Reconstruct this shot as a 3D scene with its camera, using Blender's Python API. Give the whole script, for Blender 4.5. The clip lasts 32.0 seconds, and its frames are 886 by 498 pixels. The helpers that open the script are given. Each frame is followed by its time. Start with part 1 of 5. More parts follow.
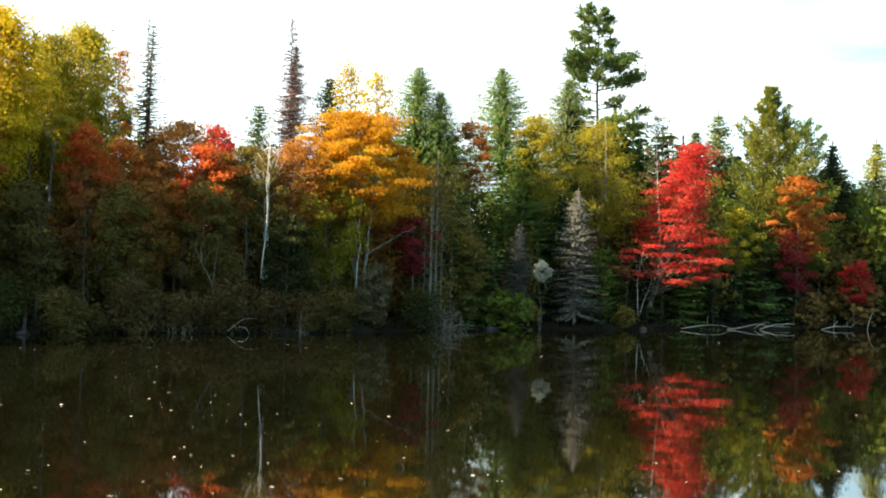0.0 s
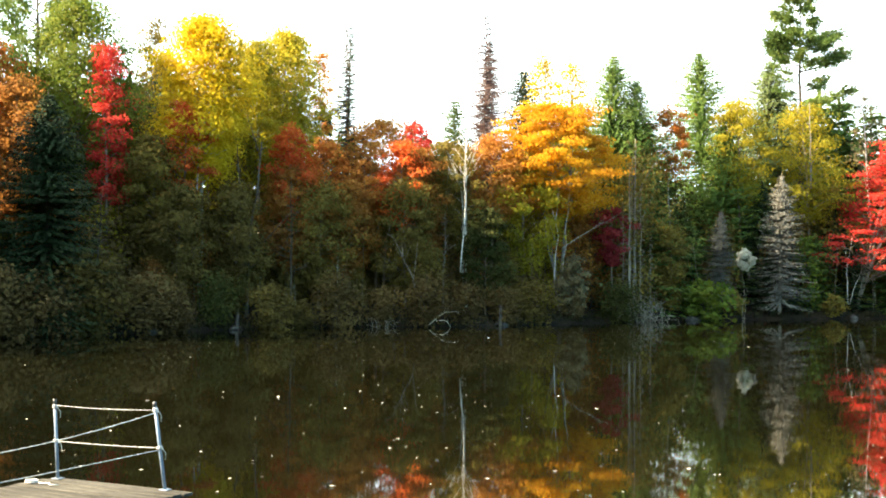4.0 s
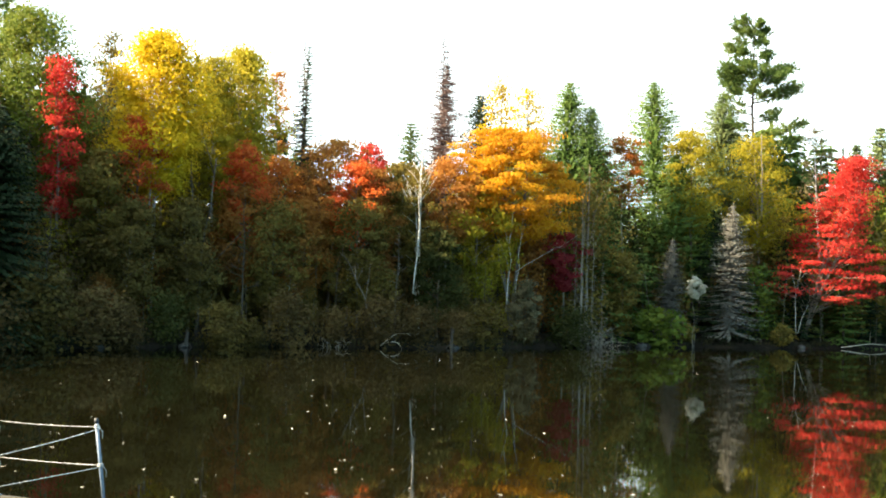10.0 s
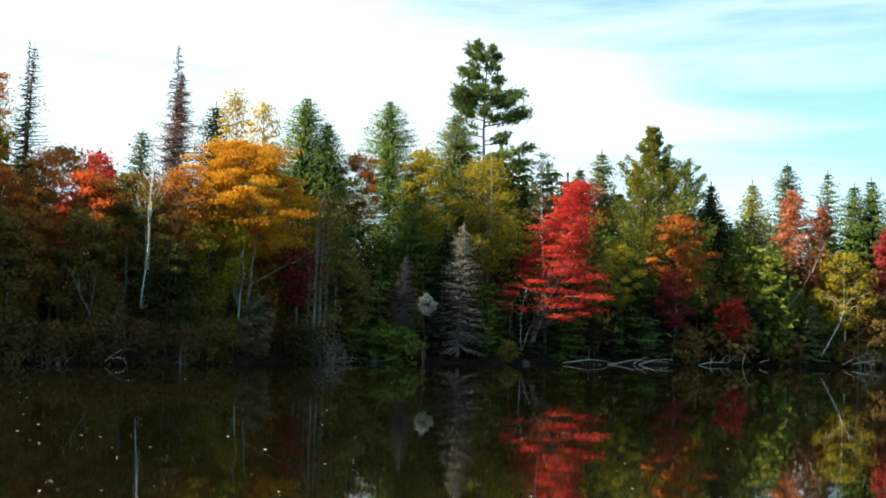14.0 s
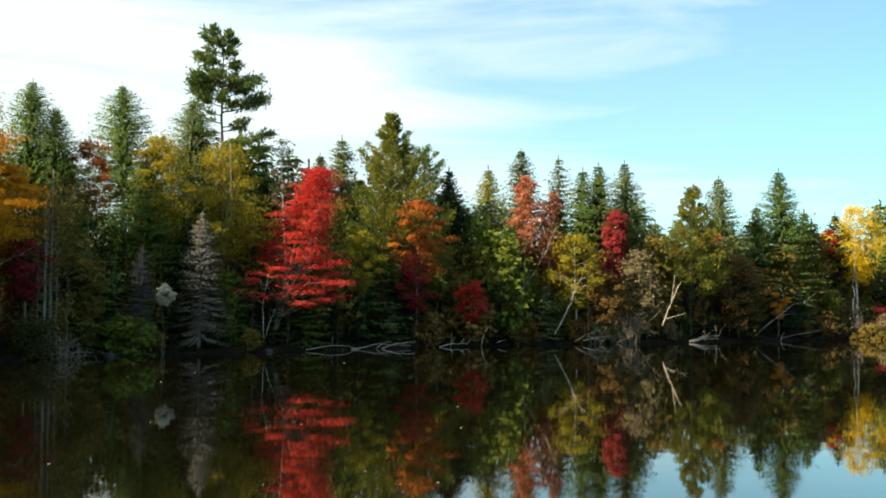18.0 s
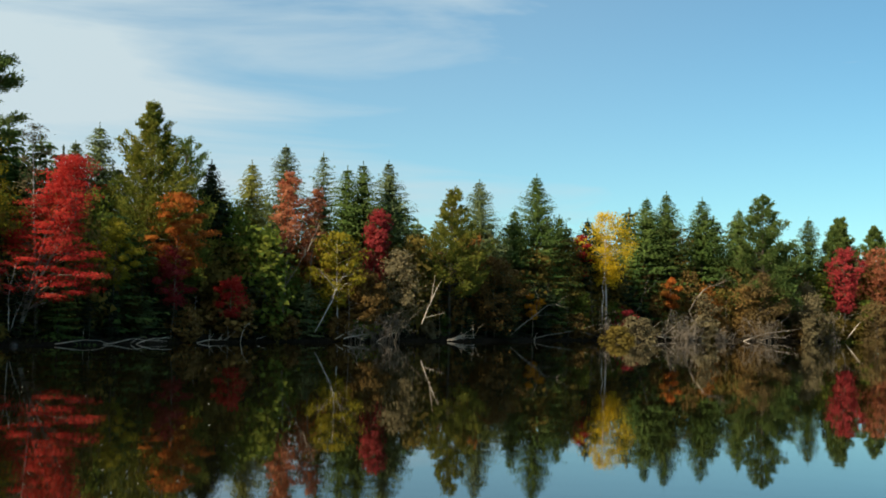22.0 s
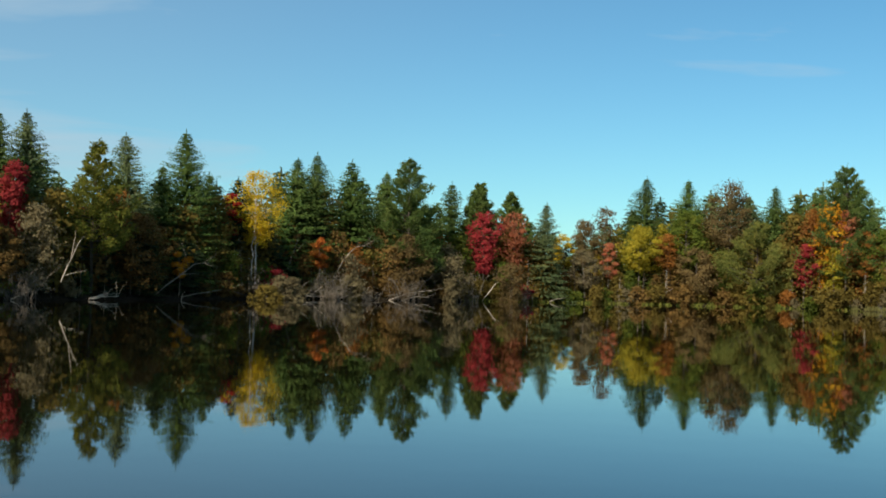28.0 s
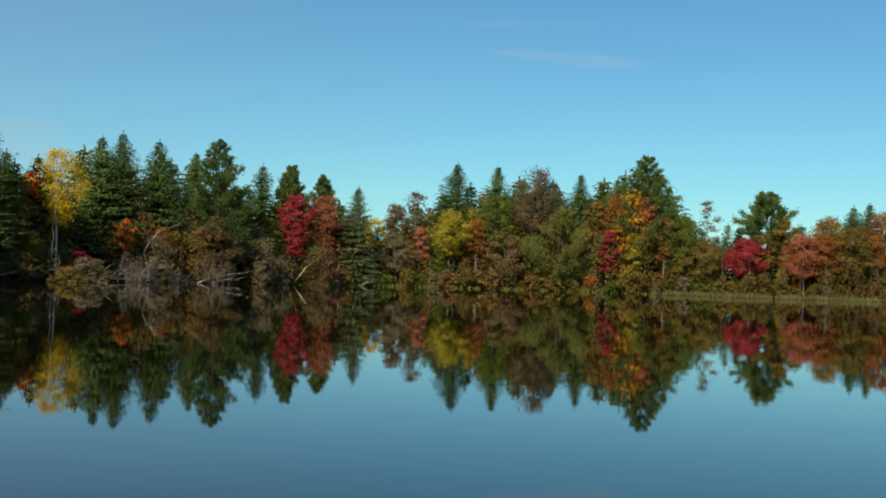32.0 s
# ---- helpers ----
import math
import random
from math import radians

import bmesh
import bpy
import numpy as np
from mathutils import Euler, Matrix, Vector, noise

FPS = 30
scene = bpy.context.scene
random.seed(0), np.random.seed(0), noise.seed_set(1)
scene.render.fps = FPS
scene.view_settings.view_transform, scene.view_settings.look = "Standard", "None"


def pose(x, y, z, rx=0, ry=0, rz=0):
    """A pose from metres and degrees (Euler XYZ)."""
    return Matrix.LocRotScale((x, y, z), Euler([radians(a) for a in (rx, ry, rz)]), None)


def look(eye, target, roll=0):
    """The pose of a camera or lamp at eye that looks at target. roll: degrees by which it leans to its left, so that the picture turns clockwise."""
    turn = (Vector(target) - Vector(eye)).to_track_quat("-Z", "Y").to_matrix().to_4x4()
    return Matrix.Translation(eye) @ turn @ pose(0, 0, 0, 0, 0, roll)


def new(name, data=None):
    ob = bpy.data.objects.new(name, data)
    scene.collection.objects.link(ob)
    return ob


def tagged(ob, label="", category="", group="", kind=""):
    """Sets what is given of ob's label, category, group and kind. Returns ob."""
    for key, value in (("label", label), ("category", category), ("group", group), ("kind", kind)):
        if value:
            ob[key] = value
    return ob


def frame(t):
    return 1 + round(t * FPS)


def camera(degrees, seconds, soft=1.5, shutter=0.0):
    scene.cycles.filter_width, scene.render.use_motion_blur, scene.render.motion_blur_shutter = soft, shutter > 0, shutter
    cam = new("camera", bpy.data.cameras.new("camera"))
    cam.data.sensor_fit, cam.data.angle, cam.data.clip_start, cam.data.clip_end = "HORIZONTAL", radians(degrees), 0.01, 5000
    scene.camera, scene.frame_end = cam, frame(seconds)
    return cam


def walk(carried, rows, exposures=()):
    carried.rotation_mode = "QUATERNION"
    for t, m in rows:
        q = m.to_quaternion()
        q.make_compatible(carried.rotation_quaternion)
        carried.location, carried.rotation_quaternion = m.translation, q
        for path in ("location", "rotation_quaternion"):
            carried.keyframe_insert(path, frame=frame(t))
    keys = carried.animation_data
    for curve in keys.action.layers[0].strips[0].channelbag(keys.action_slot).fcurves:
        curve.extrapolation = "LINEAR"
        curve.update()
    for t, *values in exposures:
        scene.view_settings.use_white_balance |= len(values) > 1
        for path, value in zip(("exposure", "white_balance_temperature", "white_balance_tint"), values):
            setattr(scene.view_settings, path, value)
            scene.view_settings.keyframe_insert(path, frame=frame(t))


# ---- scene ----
from itertools import count

cam = camera(40.0, 32.0, soft=1.9)
EYE = 2.7          # eye above the water
REACH = 1.3        # the camera is held this far in front of the turning body
# seconds, yaw, pitch, roll
ROWS = [
    (0.0, 2.81, 1.83, -1.30),
    (0.5, 3.93, 1.73, -1.18),
    (1.0, 4.98, 1.63, -1.26),
    (1.5, 6.20, 1.59, -1.19),
    (2.0, 7.36, 1.44, -1.04),
    (2.5, 8.18, 1.40, -0.79),
    (3.0, 9.38, 1.50, -0.79),
    (3.5, 10.44, 1.49, -0.70),
    (4.0, 11.97, 1.33, -0.37),
    (4.5, 13.28, 1.49, -0.30),
    (6.5, 15.37, 1.57, -0.79),
    (7.0, 15.57, 1.63, -0.96),
    (7.5, 15.18, 1.74, -1.09),
    (8.0, 14.82, 1.83, -1.28),
    (8.5, 13.68, 1.83, -1.36),
    (9.0, 12.54, 1.91, -1.62),
    (9.5, 11.31, 2.20, -1.55),
    (10.0, 9.77, 2.40, -1.60),
    (10.5, 8.45, 2.54, -1.55),
    (11.0, 6.42, 2.75, -1.49),
    (11.5, 5.26, 2.84, -1.67),
    (12.0, 3.68, 2.98, -1.61),
    (12.5, 2.30, 3.09, -1.67),
    (13.0, 0.61, 3.33, -1.90),
    (13.5, -1.22, 3.51, -2.08),
    (15.5, -5.54, 3.35, -1.00),
    (16.0, -7.32, 2.95, -0.86),
    (16.5, -9.60, 2.36, -0.35),
    (17.0, -11.52, 2.71, -0.05),
    (17.5, -13.18, 2.89, -0.10),
    (18.0, -14.41, 3.12, -0.21),
    (18.5, -15.49, 3.35, -0.39),
    (19.0, -16.92, 3.33, -0.66),
    (19.5, -18.44, 3.40, -0.79),
    (20.0, -20.26, 3.15, -0.83),
    (20.5, -21.67, 3.01, -0.69),
    (21.0, -22.93, 3.04, -0.96),
    (21.5, -24.20, 3.07, -1.03),
    (22.0, -25.49, 3.13, -1.14),
    (22.5, -27.02, 3.08, -1.24),
    (23.0, -28.21, 2.81, -1.15),
    (23.5, -29.53, 2.75, -1.12),
    (24.0, -30.63, 2.93, -1.07),
    (24.5, -32.37, 2.76, -1.19),
    (25.0, -34.12, 2.16, -1.29),
    (25.5, -35.67, 1.90, -1.29),
    (27.5, -40.74, 1.65, -1.33),
    (28.0, -41.75, 1.59, -1.53),
    (28.5, -42.72, 1.35, -1.50),
    (29.0, -43.58, 1.14, -1.42),
    (29.5, -44.38, 1.07, -1.48),
    (30.0, -45.14, 1.07, -1.45),
    (30.5, -46.44, 1.07, -1.40),
    (31.0, -47.80, 1.05, -1.53),
    (31.5, -49.35, 1.11, -1.61),
    (32.0, -50.56, 1.06, -1.79),
]
walk(cam, [(t, pose(-REACH * math.sin(radians(yaw)), REACH * (math.cos(radians(yaw)) - 1), EYE, 90 + pitch, roll, yaw)) for t, yaw, pitch, roll in ROWS],
     exposures=[(0.0, 1.95, 7600, 10), (4.0, 2.8, 7800, 10), (7.0, 3.0, 7900, 10), (10.0, 2.45, 7700, 10), (13.0, 1.45, 7000, 10), (16.0, 1.35, 7200, 10), (17.5, 1.3, 7500, 10), (19.0, 0.92, 7500, 10), (21.0, 0.68, 7300, 10), (23.0, 0.38, 6800, 10), (28.0, 0.26, 6500, 10), (32.0, 0.06, 6400, 10)])

# ---------------------------------------------------------------- light
SUN_AZ, SUN_EL = 108.0, 37.0      # degrees to the left of +y, and above the horizon
sun_way = Vector((-math.sin(radians(SUN_AZ)) * math.cos(radians(SUN_EL)), math.cos(radians(SUN_AZ)) * math.cos(radians(SUN_EL)), math.sin(radians(SUN_EL))))
sun_data = bpy.data.lights.new("sun", "SUN")
sun_data.energy, sun_data.angle, sun_data.color = 5.0, radians(0.6), (1.0, 0.9, 0.74)
sun = new("sun", sun_data)
sun.matrix_world = look(sun_way * 100, (0, 0, 0))


def link(tree, a, b):
    tree.links.new(a, b)


def make_sky():
    world = bpy.data.worlds.new("autumn_sky")
    scene.world = world
    world.use_nodes = True
    nt = world.node_tree
    nt.nodes.clear()
    out = nt.nodes.new("ShaderNodeOutputWorld")
    bg = nt.nodes.new("ShaderNodeBackground")
    sky = nt.nodes.new("ShaderNodeTexSky")
    sky.sky_type = "NISHITA"
    sky.sun_disc = False
    sky.sun_elevation, sky.sun_rotation = radians(SUN_EL), radians(-SUN_AZ)
    sky.air_density, sky.dust_density, sky.ozone_density = 1.0, 0.0, 2.6
    bg.inputs["Strength"].default_value = 0.088
    co = nt.nodes.new("ShaderNodeTexCoord")
    # thin cirrus: drawn-out noise over the direction, thicker towards the bank on the left
    mp = nt.nodes.new("ShaderNodeMapping")
    mp.inputs["Rotation"].default_value = (0.0, radians(4), radians(20))
    mp.inputs["Scale"].default_value = (1.5, 2.0, 11.0)
    no = nt.nodes.new("ShaderNodeTexNoise")
    no.inputs["Scale"].default_value, no.inputs["Detail"].default_value, no.inputs["Roughness"].default_value = 1.5, 6.0, 0.55
    no.inputs["Distortion"].default_value = 0.4
    link(nt, co.outputs["Generated"], mp.inputs["Vector"])
    link(nt, mp.outputs["Vector"], no.inputs["Vector"])
    dot = nt.nodes.new("ShaderNodeVectorMath")
    dot.operation = "DOT_PRODUCT"
    dot.inputs[1].default_value = (-0.88, 0.28, 0.38)      # high cloud, its centre set left of the view to brighten the near shore
    link(nt, co.outputs["Generated"], dot.inputs[0])
    veil = nt.nodes.new("ShaderNodeMapRange")
    veil.interpolation_type = "SMOOTHSTEP"
    for k, v in zip(("From Min", "From Max", "To Min", "To Max"), (-0.42, 0.52, 0.0, 1.0)):
        veil.inputs[k].default_value = v
    link(nt, dot.outputs["Value"], veil.inputs["Value"])
    streak = nt.nodes.new("ShaderNodeMath")
    streak.operation = "MULTIPLY_ADD"
    streak.inputs[1].default_value, streak.inputs[2].default_value = 3.4, -2.15
    link(nt, no.outputs["Fac"], streak.inputs[0])
    ramp = nt.nodes.new("ShaderNodeMath")
    ramp.operation, ramp.use_clamp = "MULTIPLY_ADD", True
    ramp.inputs[1].default_value = 1.8
    link(nt, veil.outputs["Result"], ramp.inputs[0])
    link(nt, streak.outputs["Value"], ramp.inputs[2])
    haze = nt.nodes.new("ShaderNodeMapRange")
    haze.interpolation_type = "SMOOTHSTEP"
    for k, v in zip(("From Min", "From Max", "To Min", "To Max"), (-0.55, 0.15, 0.0, 0.24)):
        haze.inputs[k].default_value = v
    link(nt, dot.outputs["Value"], haze.inputs["Value"])
    cover = nt.nodes.new("ShaderNodeMath")
    cover.operation = "MAXIMUM"
    link(nt, ramp.outputs["Value"], cover.inputs[0])
    link(nt, haze.outputs["Result"], cover.inputs[1])
    mix = nt.nodes.new("ShaderNodeMix")
    mix.data_type = "RGBA"
    mix.inputs[7].default_value = (4.5, 5.75, 6.6, 1)
    link(nt, cover.outputs["Value"], mix.inputs[0])
    tint = nt.nodes.new("ShaderNodeMix")
    tint.data_type, tint.blend_type = "RGBA", "MULTIPLY"
    tint.inputs[0].default_value, tint.inputs[7].default_value = 1.0, (0.53, 0.92, 1.0, 1)
    link(nt, sky.outputs["Color"], tint.inputs[6])
    link(nt, tint.outputs[2], mix.inputs[6])
    link(nt, mix.outputs[2], bg.inputs["Color"])
    link(nt, bg.outputs["Background"], out.inputs["Surface"])


make_sky()


# ---------------------------------------------------------------- materials
def material(name):
    m = bpy.data.materials.new(name)
    m.use_nodes = True
    nt = m.node_tree
    nt.nodes.clear()
    return m, nt, nt.nodes.new("ShaderNodeOutputMaterial")


def ramp_node(nt, fac, colours):
    r = nt.nodes.new("ShaderNodeValToRGB")
    e = r.color_ramp.elements
    while len(e) < len(colours):
        e.new(0.5)
    for i, c in enumerate(colours):
        e[i].position, e[i].color = i / max(1, len(colours) - 1), (*c, 1)
    link(nt, fac, r.inputs["Fac"])
    return r.outputs["Color"]


def noise_node(nt, scale, detail=4.0, rough=0.55, coords="Object", stretch=(1, 1, 1)):
    co = nt.nodes.new("ShaderNodeTexCoord")
    mp = nt.nodes.new("ShaderNodeMapping")
    mp.inputs["Scale"].default_value = stretch
    no = nt.nodes.new("ShaderNodeTexNoise")
    no.inputs["Scale"].default_value, no.inputs["Detail"].default_value, no.inputs["Roughness"].default_value = scale, detail, rough
    link(nt, co.outputs[coords], mp.inputs["Vector"])
    link(nt, mp.outputs["Vector"], no.inputs["Vector"])
    return no.outputs["Fac"]


def bump_node(nt, height, strength, distance):
    b = nt.nodes.new("ShaderNodeBump")
    b.inputs["Strength"].default_value, b.inputs["Distance"].default_value = strength, distance
    link(nt, height, b.inputs["Height"])
    return b.outputs["Normal"]


def foliage(name, dark, mid, light, through_light=0.4, patch=0.35):
    """Leaves: a colour for each leaf, drifting in patches over the crown and from tree to tree; light comes through them."""
    m, nt, out = material(name)
    geo = nt.nodes.new("ShaderNodeNewGeometry")
    patchy = noise_node(nt, patch, 2.0)
    f = nt.nodes.new("ShaderNodeMath")
    f.operation = "MULTIPLY_ADD"
    f.inputs[1].default_value = 0.42
    f2 = nt.nodes.new("ShaderNodeMath")
    f2.operation = "MULTIPLY_ADD"
    f2.inputs[1].default_value, f2.inputs[2].default_value = 1.5, -0.44
    link(nt, patchy, f2.inputs[0])
    link(nt, geo.outputs["Random Per Island"], f.inputs[0])
    link(nt, f2.outputs["Value"], f.inputs[2])
    col = ramp_node(nt, f.outputs["Value"], (dark, mid, light))
    info = nt.nodes.new("ShaderNodeObjectInfo")
    hs = nt.nodes.new("ShaderNodeHueSaturation")
    v = nt.nodes.new("ShaderNodeMapRange")
    v.inputs["To Min"].default_value, v.inputs["To Max"].default_value = 0.8, 1.2
    link(nt, info.outputs["Random"], v.inputs["Value"])
    link(nt, v.outputs["Result"], hs.inputs["Value"])
    link(nt, col, hs.inputs["Color"])
    p = nt.nodes.new("ShaderNodeBsdfPrincipled")
    p.inputs["Roughness"].default_value = 0.75
    p.inputs["Specular IOR Level"].default_value = 0.12
    tr = nt.nodes.new("ShaderNodeBsdfTranslucent")
    mx = nt.nodes.new("ShaderNodeMixShader")
    mx.inputs[0].default_value = through_light
    link(nt, hs.outputs["Color"], p.inputs["Base Color"])
    link(nt, hs.outputs["Color"], tr.inputs["Color"])
    link(nt, p.outputs[0], mx.inputs[1])
    link(nt, tr.outputs[0], mx.inputs[2])
    link(nt, mx.outputs[0], out.inputs["Surface"])
    return m


def rough_stuff(name, colours, scale=3.0, rough=0.85, bump=0.4, distance=0.02, stretch=(1, 1, 1), fine=30.0):
    m, nt, out = material(name)
    p = nt.nodes.new("ShaderNodeBsdfPrincipled")
    a, b = noise_node(nt, scale, 5.0, 0.6, stretch=stretch), noise_node(nt, fine, 3.0, stretch=stretch)
    add = nt.nodes.new("ShaderNodeMath")
    add.operation = "MULTIPLY_ADD"
    add.inputs[1].default_value = 0.4
    link(nt, b, add.inputs[0])
    sub = nt.nodes.new("ShaderNodeMath")
    sub.operation = "SUBTRACT"
    sub.inputs[1].default_value = 0.2
    link(nt, a, sub.inputs[0])
    link(nt, sub.outputs[0], add.inputs[2])
    spread = nt.nodes.new("ShaderNodeMapRange")
    for k, v in zip(("From Min", "From Max"), (0.25, 0.75)):
        spread.inputs[k].default_value = v
    link(nt, add.outputs[0], spread.inputs["Value"])
    info = nt.nodes.new("ShaderNodeObjectInfo")
    each = nt.nodes.new("ShaderNodeMapRange")
    each.inputs["To Min"].default_value, each.inputs["To Max"].default_value = 0.78, 1.22
    link(nt, info.outputs["Random"], each.inputs["Value"])
    hs = nt.nodes.new("ShaderNodeHueSaturation")
    link(nt, each.outputs["Result"], hs.inputs["Value"])
    link(nt, ramp_node(nt, spread.outputs["Result"], colours), hs.inputs["Color"])
    link(nt, hs.outputs["Color"], p.inputs["Base Color"])
    p.inputs["Roughness"].default_value = rough
    p.inputs["Specular IOR Level"].default_value = 0.5 if rough < 0.8 else 0.08
    link(nt, bump_node(nt, add.outputs[0], bump, distance), p.inputs["Normal"])
    link(nt, p.outputs[0], out.inputs["Surface"])
    return m


SPRUCE = foliage("spruce_needles", (0.032, 0.06, 0.015), (0.07, 0.115, 0.026), (0.13, 0.165, 0.04), 0.28)
# needles dark by nature; the left shore's shade is also put into this colour
SHADED_DARK_SPRUCE = foliage("shaded_dark_spruce_needles", (0.009, 0.018, 0.007), (0.017, 0.031, 0.011), (0.032, 0.048, 0.016), 0.12)
FIR = foliage("green_fir_needles", (0.041, 0.084, 0.021), (0.084, 0.143, 0.031), (0.155, 0.202, 0.048), 0.35)
GREY_FIR = foliage("grey_green_needles", (0.06, 0.095, 0.04), (0.112, 0.15, 0.06), (0.19, 0.22, 0.088), 0.32)
PINE = foliage("pine_needles", (0.046, 0.088, 0.024), (0.094, 0.143, 0.035), (0.165, 0.204, 0.053), 0.3)
YELLOW_PINE = foliage("yellowing_pine_needles", (0.07, 0.1, 0.02), (0.155, 0.175, 0.028), (0.29, 0.24, 0.035), 0.3)
LARCH = foliage("olive_needles", (0.09, 0.115, 0.028), (0.16, 0.175, 0.04), (0.26, 0.23, 0.055), 0.35)
GREEN = foliage("green_leaves", (0.05, 0.085, 0.015), (0.11, 0.15, 0.022), (0.22, 0.22, 0.03), 0.45)
OLIVE = foliage("olive_leaves", (0.075, 0.058, 0.015), (0.15, 0.112, 0.024), (0.26, 0.18, 0.036), 0.4)
YELLOW = foliage("yellow_leaves", (0.34, 0.22, 0.015), (0.58, 0.4, 0.02), (0.75, 0.56, 0.04), 0.5)
YELLOW_GREEN = foliage("yellow_green_leaves", (0.16, 0.17, 0.02), (0.34, 0.28, 0.025), (0.5, 0.4, 0.04), 0.5)
GOLD = foliage("gold_orange_leaves", (0.38, 0.13, 0.012), (0.6, 0.27, 0.018), (0.72, 0.44, 0.03), 0.5)
AMBER = foliage("dull_amber_leaves", (0.12, 0.08, 0.015), (0.22, 0.145, 0.025), (0.34, 0.215, 0.035), 0.4)
ORANGE = foliage("orange_leaves", (0.25, 0.062, 0.016), (0.42, 0.125, 0.025), (0.53, 0.22, 0.04), 0.5)
RUST = foliage("rusty_leaves", (0.15, 0.06, 0.02), (0.31, 0.13, 0.03), (0.46, 0.2, 0.04), 0.5)
CORAL = foliage("coral_leaves", (0.27, 0.07, 0.035), (0.42, 0.14, 0.07), (0.52, 0.24, 0.12), 0.5)
SCARLET = foliage("scarlet_leaves", (0.36, 0.045, 0.014), (0.56, 0.095, 0.024), (0.68, 0.2, 0.04), 0.5)
PALE = foliage("pale_dry_leaves", (0.3, 0.27, 0.2), (0.44, 0.4, 0.31), (0.58, 0.54, 0.43), 0.3)
RED = foliage("red_leaves", (0.3, 0.02, 0.018), (0.5, 0.04, 0.032), (0.62, 0.09, 0.05), 0.5)
DEEP_RED = foliage("deep_red_leaves", (0.17, 0.018, 0.022), (0.32, 0.036, 0.04), (0.45, 0.075, 0.06), 0.45)
TAN = foliage("dry_tan_leaves", (0.098, 0.078, 0.041), (0.165, 0.134, 0.068), (0.255, 0.21, 0.11), 0.3)
RUSSET = foliage("russet_brown_leaves", (0.088, 0.06, 0.024), (0.155, 0.108, 0.042), (0.235, 0.165, 0.064), 0.4)
BROWN = foliage("brown_leaves", (0.08, 0.05, 0.016), (0.15, 0.09, 0.026), (0.24, 0.14, 0.04), 0.3)
DEAD_NEEDLES = foliage("dead_purple_brown_needles", (0.075, 0.056, 0.054), (0.12, 0.09, 0.086), (0.18, 0.135, 0.128), 0.2)
GREY_TWIGS = foliage("lichen_grey_twigs", (0.07, 0.067, 0.056), (0.12, 0.115, 0.096), (0.19, 0.182, 0.153), 0.15)
# understorey leaves: darker olive, brown and green, with shade put into the colour
SHADED_OLIVE = foliage("shaded_olive_leaves", (0.05, 0.036, 0.01), (0.105, 0.076, 0.019), (0.18, 0.127, 0.032), 0.38)
SHADED_BROWN = foliage("shaded_brown_leaves", (0.048, 0.031, 0.011), (0.1, 0.065, 0.022), (0.165, 0.108, 0.036), 0.35)
SHADED_GREEN = foliage("shaded_green_leaves", (0.025, 0.032, 0.008), (0.052, 0.058, 0.014), (0.095, 0.09, 0.022), 0.35)
SEDGE = foliage("dark_sedge", (0.012, 0.012, 0.005), (0.025, 0.023, 0.009), (0.05, 0.042, 0.016), 0.2)
REEDS = foliage("dry_reeds", (0.1, 0.085, 0.03), (0.17, 0.16, 0.05), (0.26, 0.24, 0.09), 0.3)
BARK = rough_stuff("dark_bark", ((0.03, 0.024, 0.018), (0.075, 0.06, 0.048), (0.14, 0.12, 0.1)), 2.0, stretch=(1, 1, 0.3))
GREY_BARK = rough_stuff("grey_bark", ((0.1, 0.082, 0.064), (0.19, 0.16, 0.125), (0.31, 0.265, 0.21)), 2.0, stretch=(1, 1, 0.4))
DEAD_TWIGS = rough_stuff("dead_purple_twigs", ((0.06, 0.04, 0.036), (0.11, 0.07, 0.062), (0.18, 0.12, 0.11)), 2.0)
BIRCH_BARK = rough_stuff("white_birch_bark", ((0.14, 0.12, 0.1), (0.42, 0.39, 0.34), (0.6, 0.57, 0.5)), 1.2, stretch=(0.6, 0.6, 2.5))
DEADWOOD = rough_stuff("bleached_deadwood", ((0.27, 0.215, 0.165), (0.46, 0.385, 0.3), (0.66, 0.575, 0.46)), 1.6)
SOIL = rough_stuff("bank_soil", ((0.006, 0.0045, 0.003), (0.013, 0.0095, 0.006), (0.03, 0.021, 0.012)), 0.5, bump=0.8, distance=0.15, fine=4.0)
GRASS = foliage("bank_grass", (0.09, 0.11, 0.02), (0.17, 0.19, 0.035), (0.28, 0.28, 0.06), 0.35)
PLANK = rough_stuff("weathered_grey_planks", ((0.012, 0.011, 0.009), (0.042, 0.038, 0.03), (0.11, 0.1, 0.08)), 3.5, stretch=(0.4, 3, 3), distance=0.006)
ROPE = rough_stuff("white_nylon_rope", ((0.3, 0.29, 0.26), (0.45, 0.44, 0.4), (0.6, 0.58, 0.54)), 30.0, distance=0.003)
PIPE = rough_stuff("galvanised_blue_grey_pipe", ((0.07, 0.1, 0.14), (0.12, 0.16, 0.21), (0.2, 0.24, 0.29)), 6.0, rough=0.45, bump=0.15, distance=0.002)
CAP = rough_stuff("black_plastic_cap", ((0.012, 0.012, 0.012), (0.02, 0.02, 0.02), (0.03, 0.03, 0.03)), 8.0, rough=0.5, bump=0.1, distance=0.001)
FLOATING = foliage("pale_floating_leaves", (0.3, 0.24, 0.14), (0.55, 0.5, 0.38), (0.75, 0.72, 0.62), 0.1)
ROCK = rough_stuff("grey_shore_rock", ((0.021, 0.020, 0.018), (0.048, 0.045, 0.040), (0.096, 0.090, 0.081)), 2.5, bump=0.7, distance=0.05)


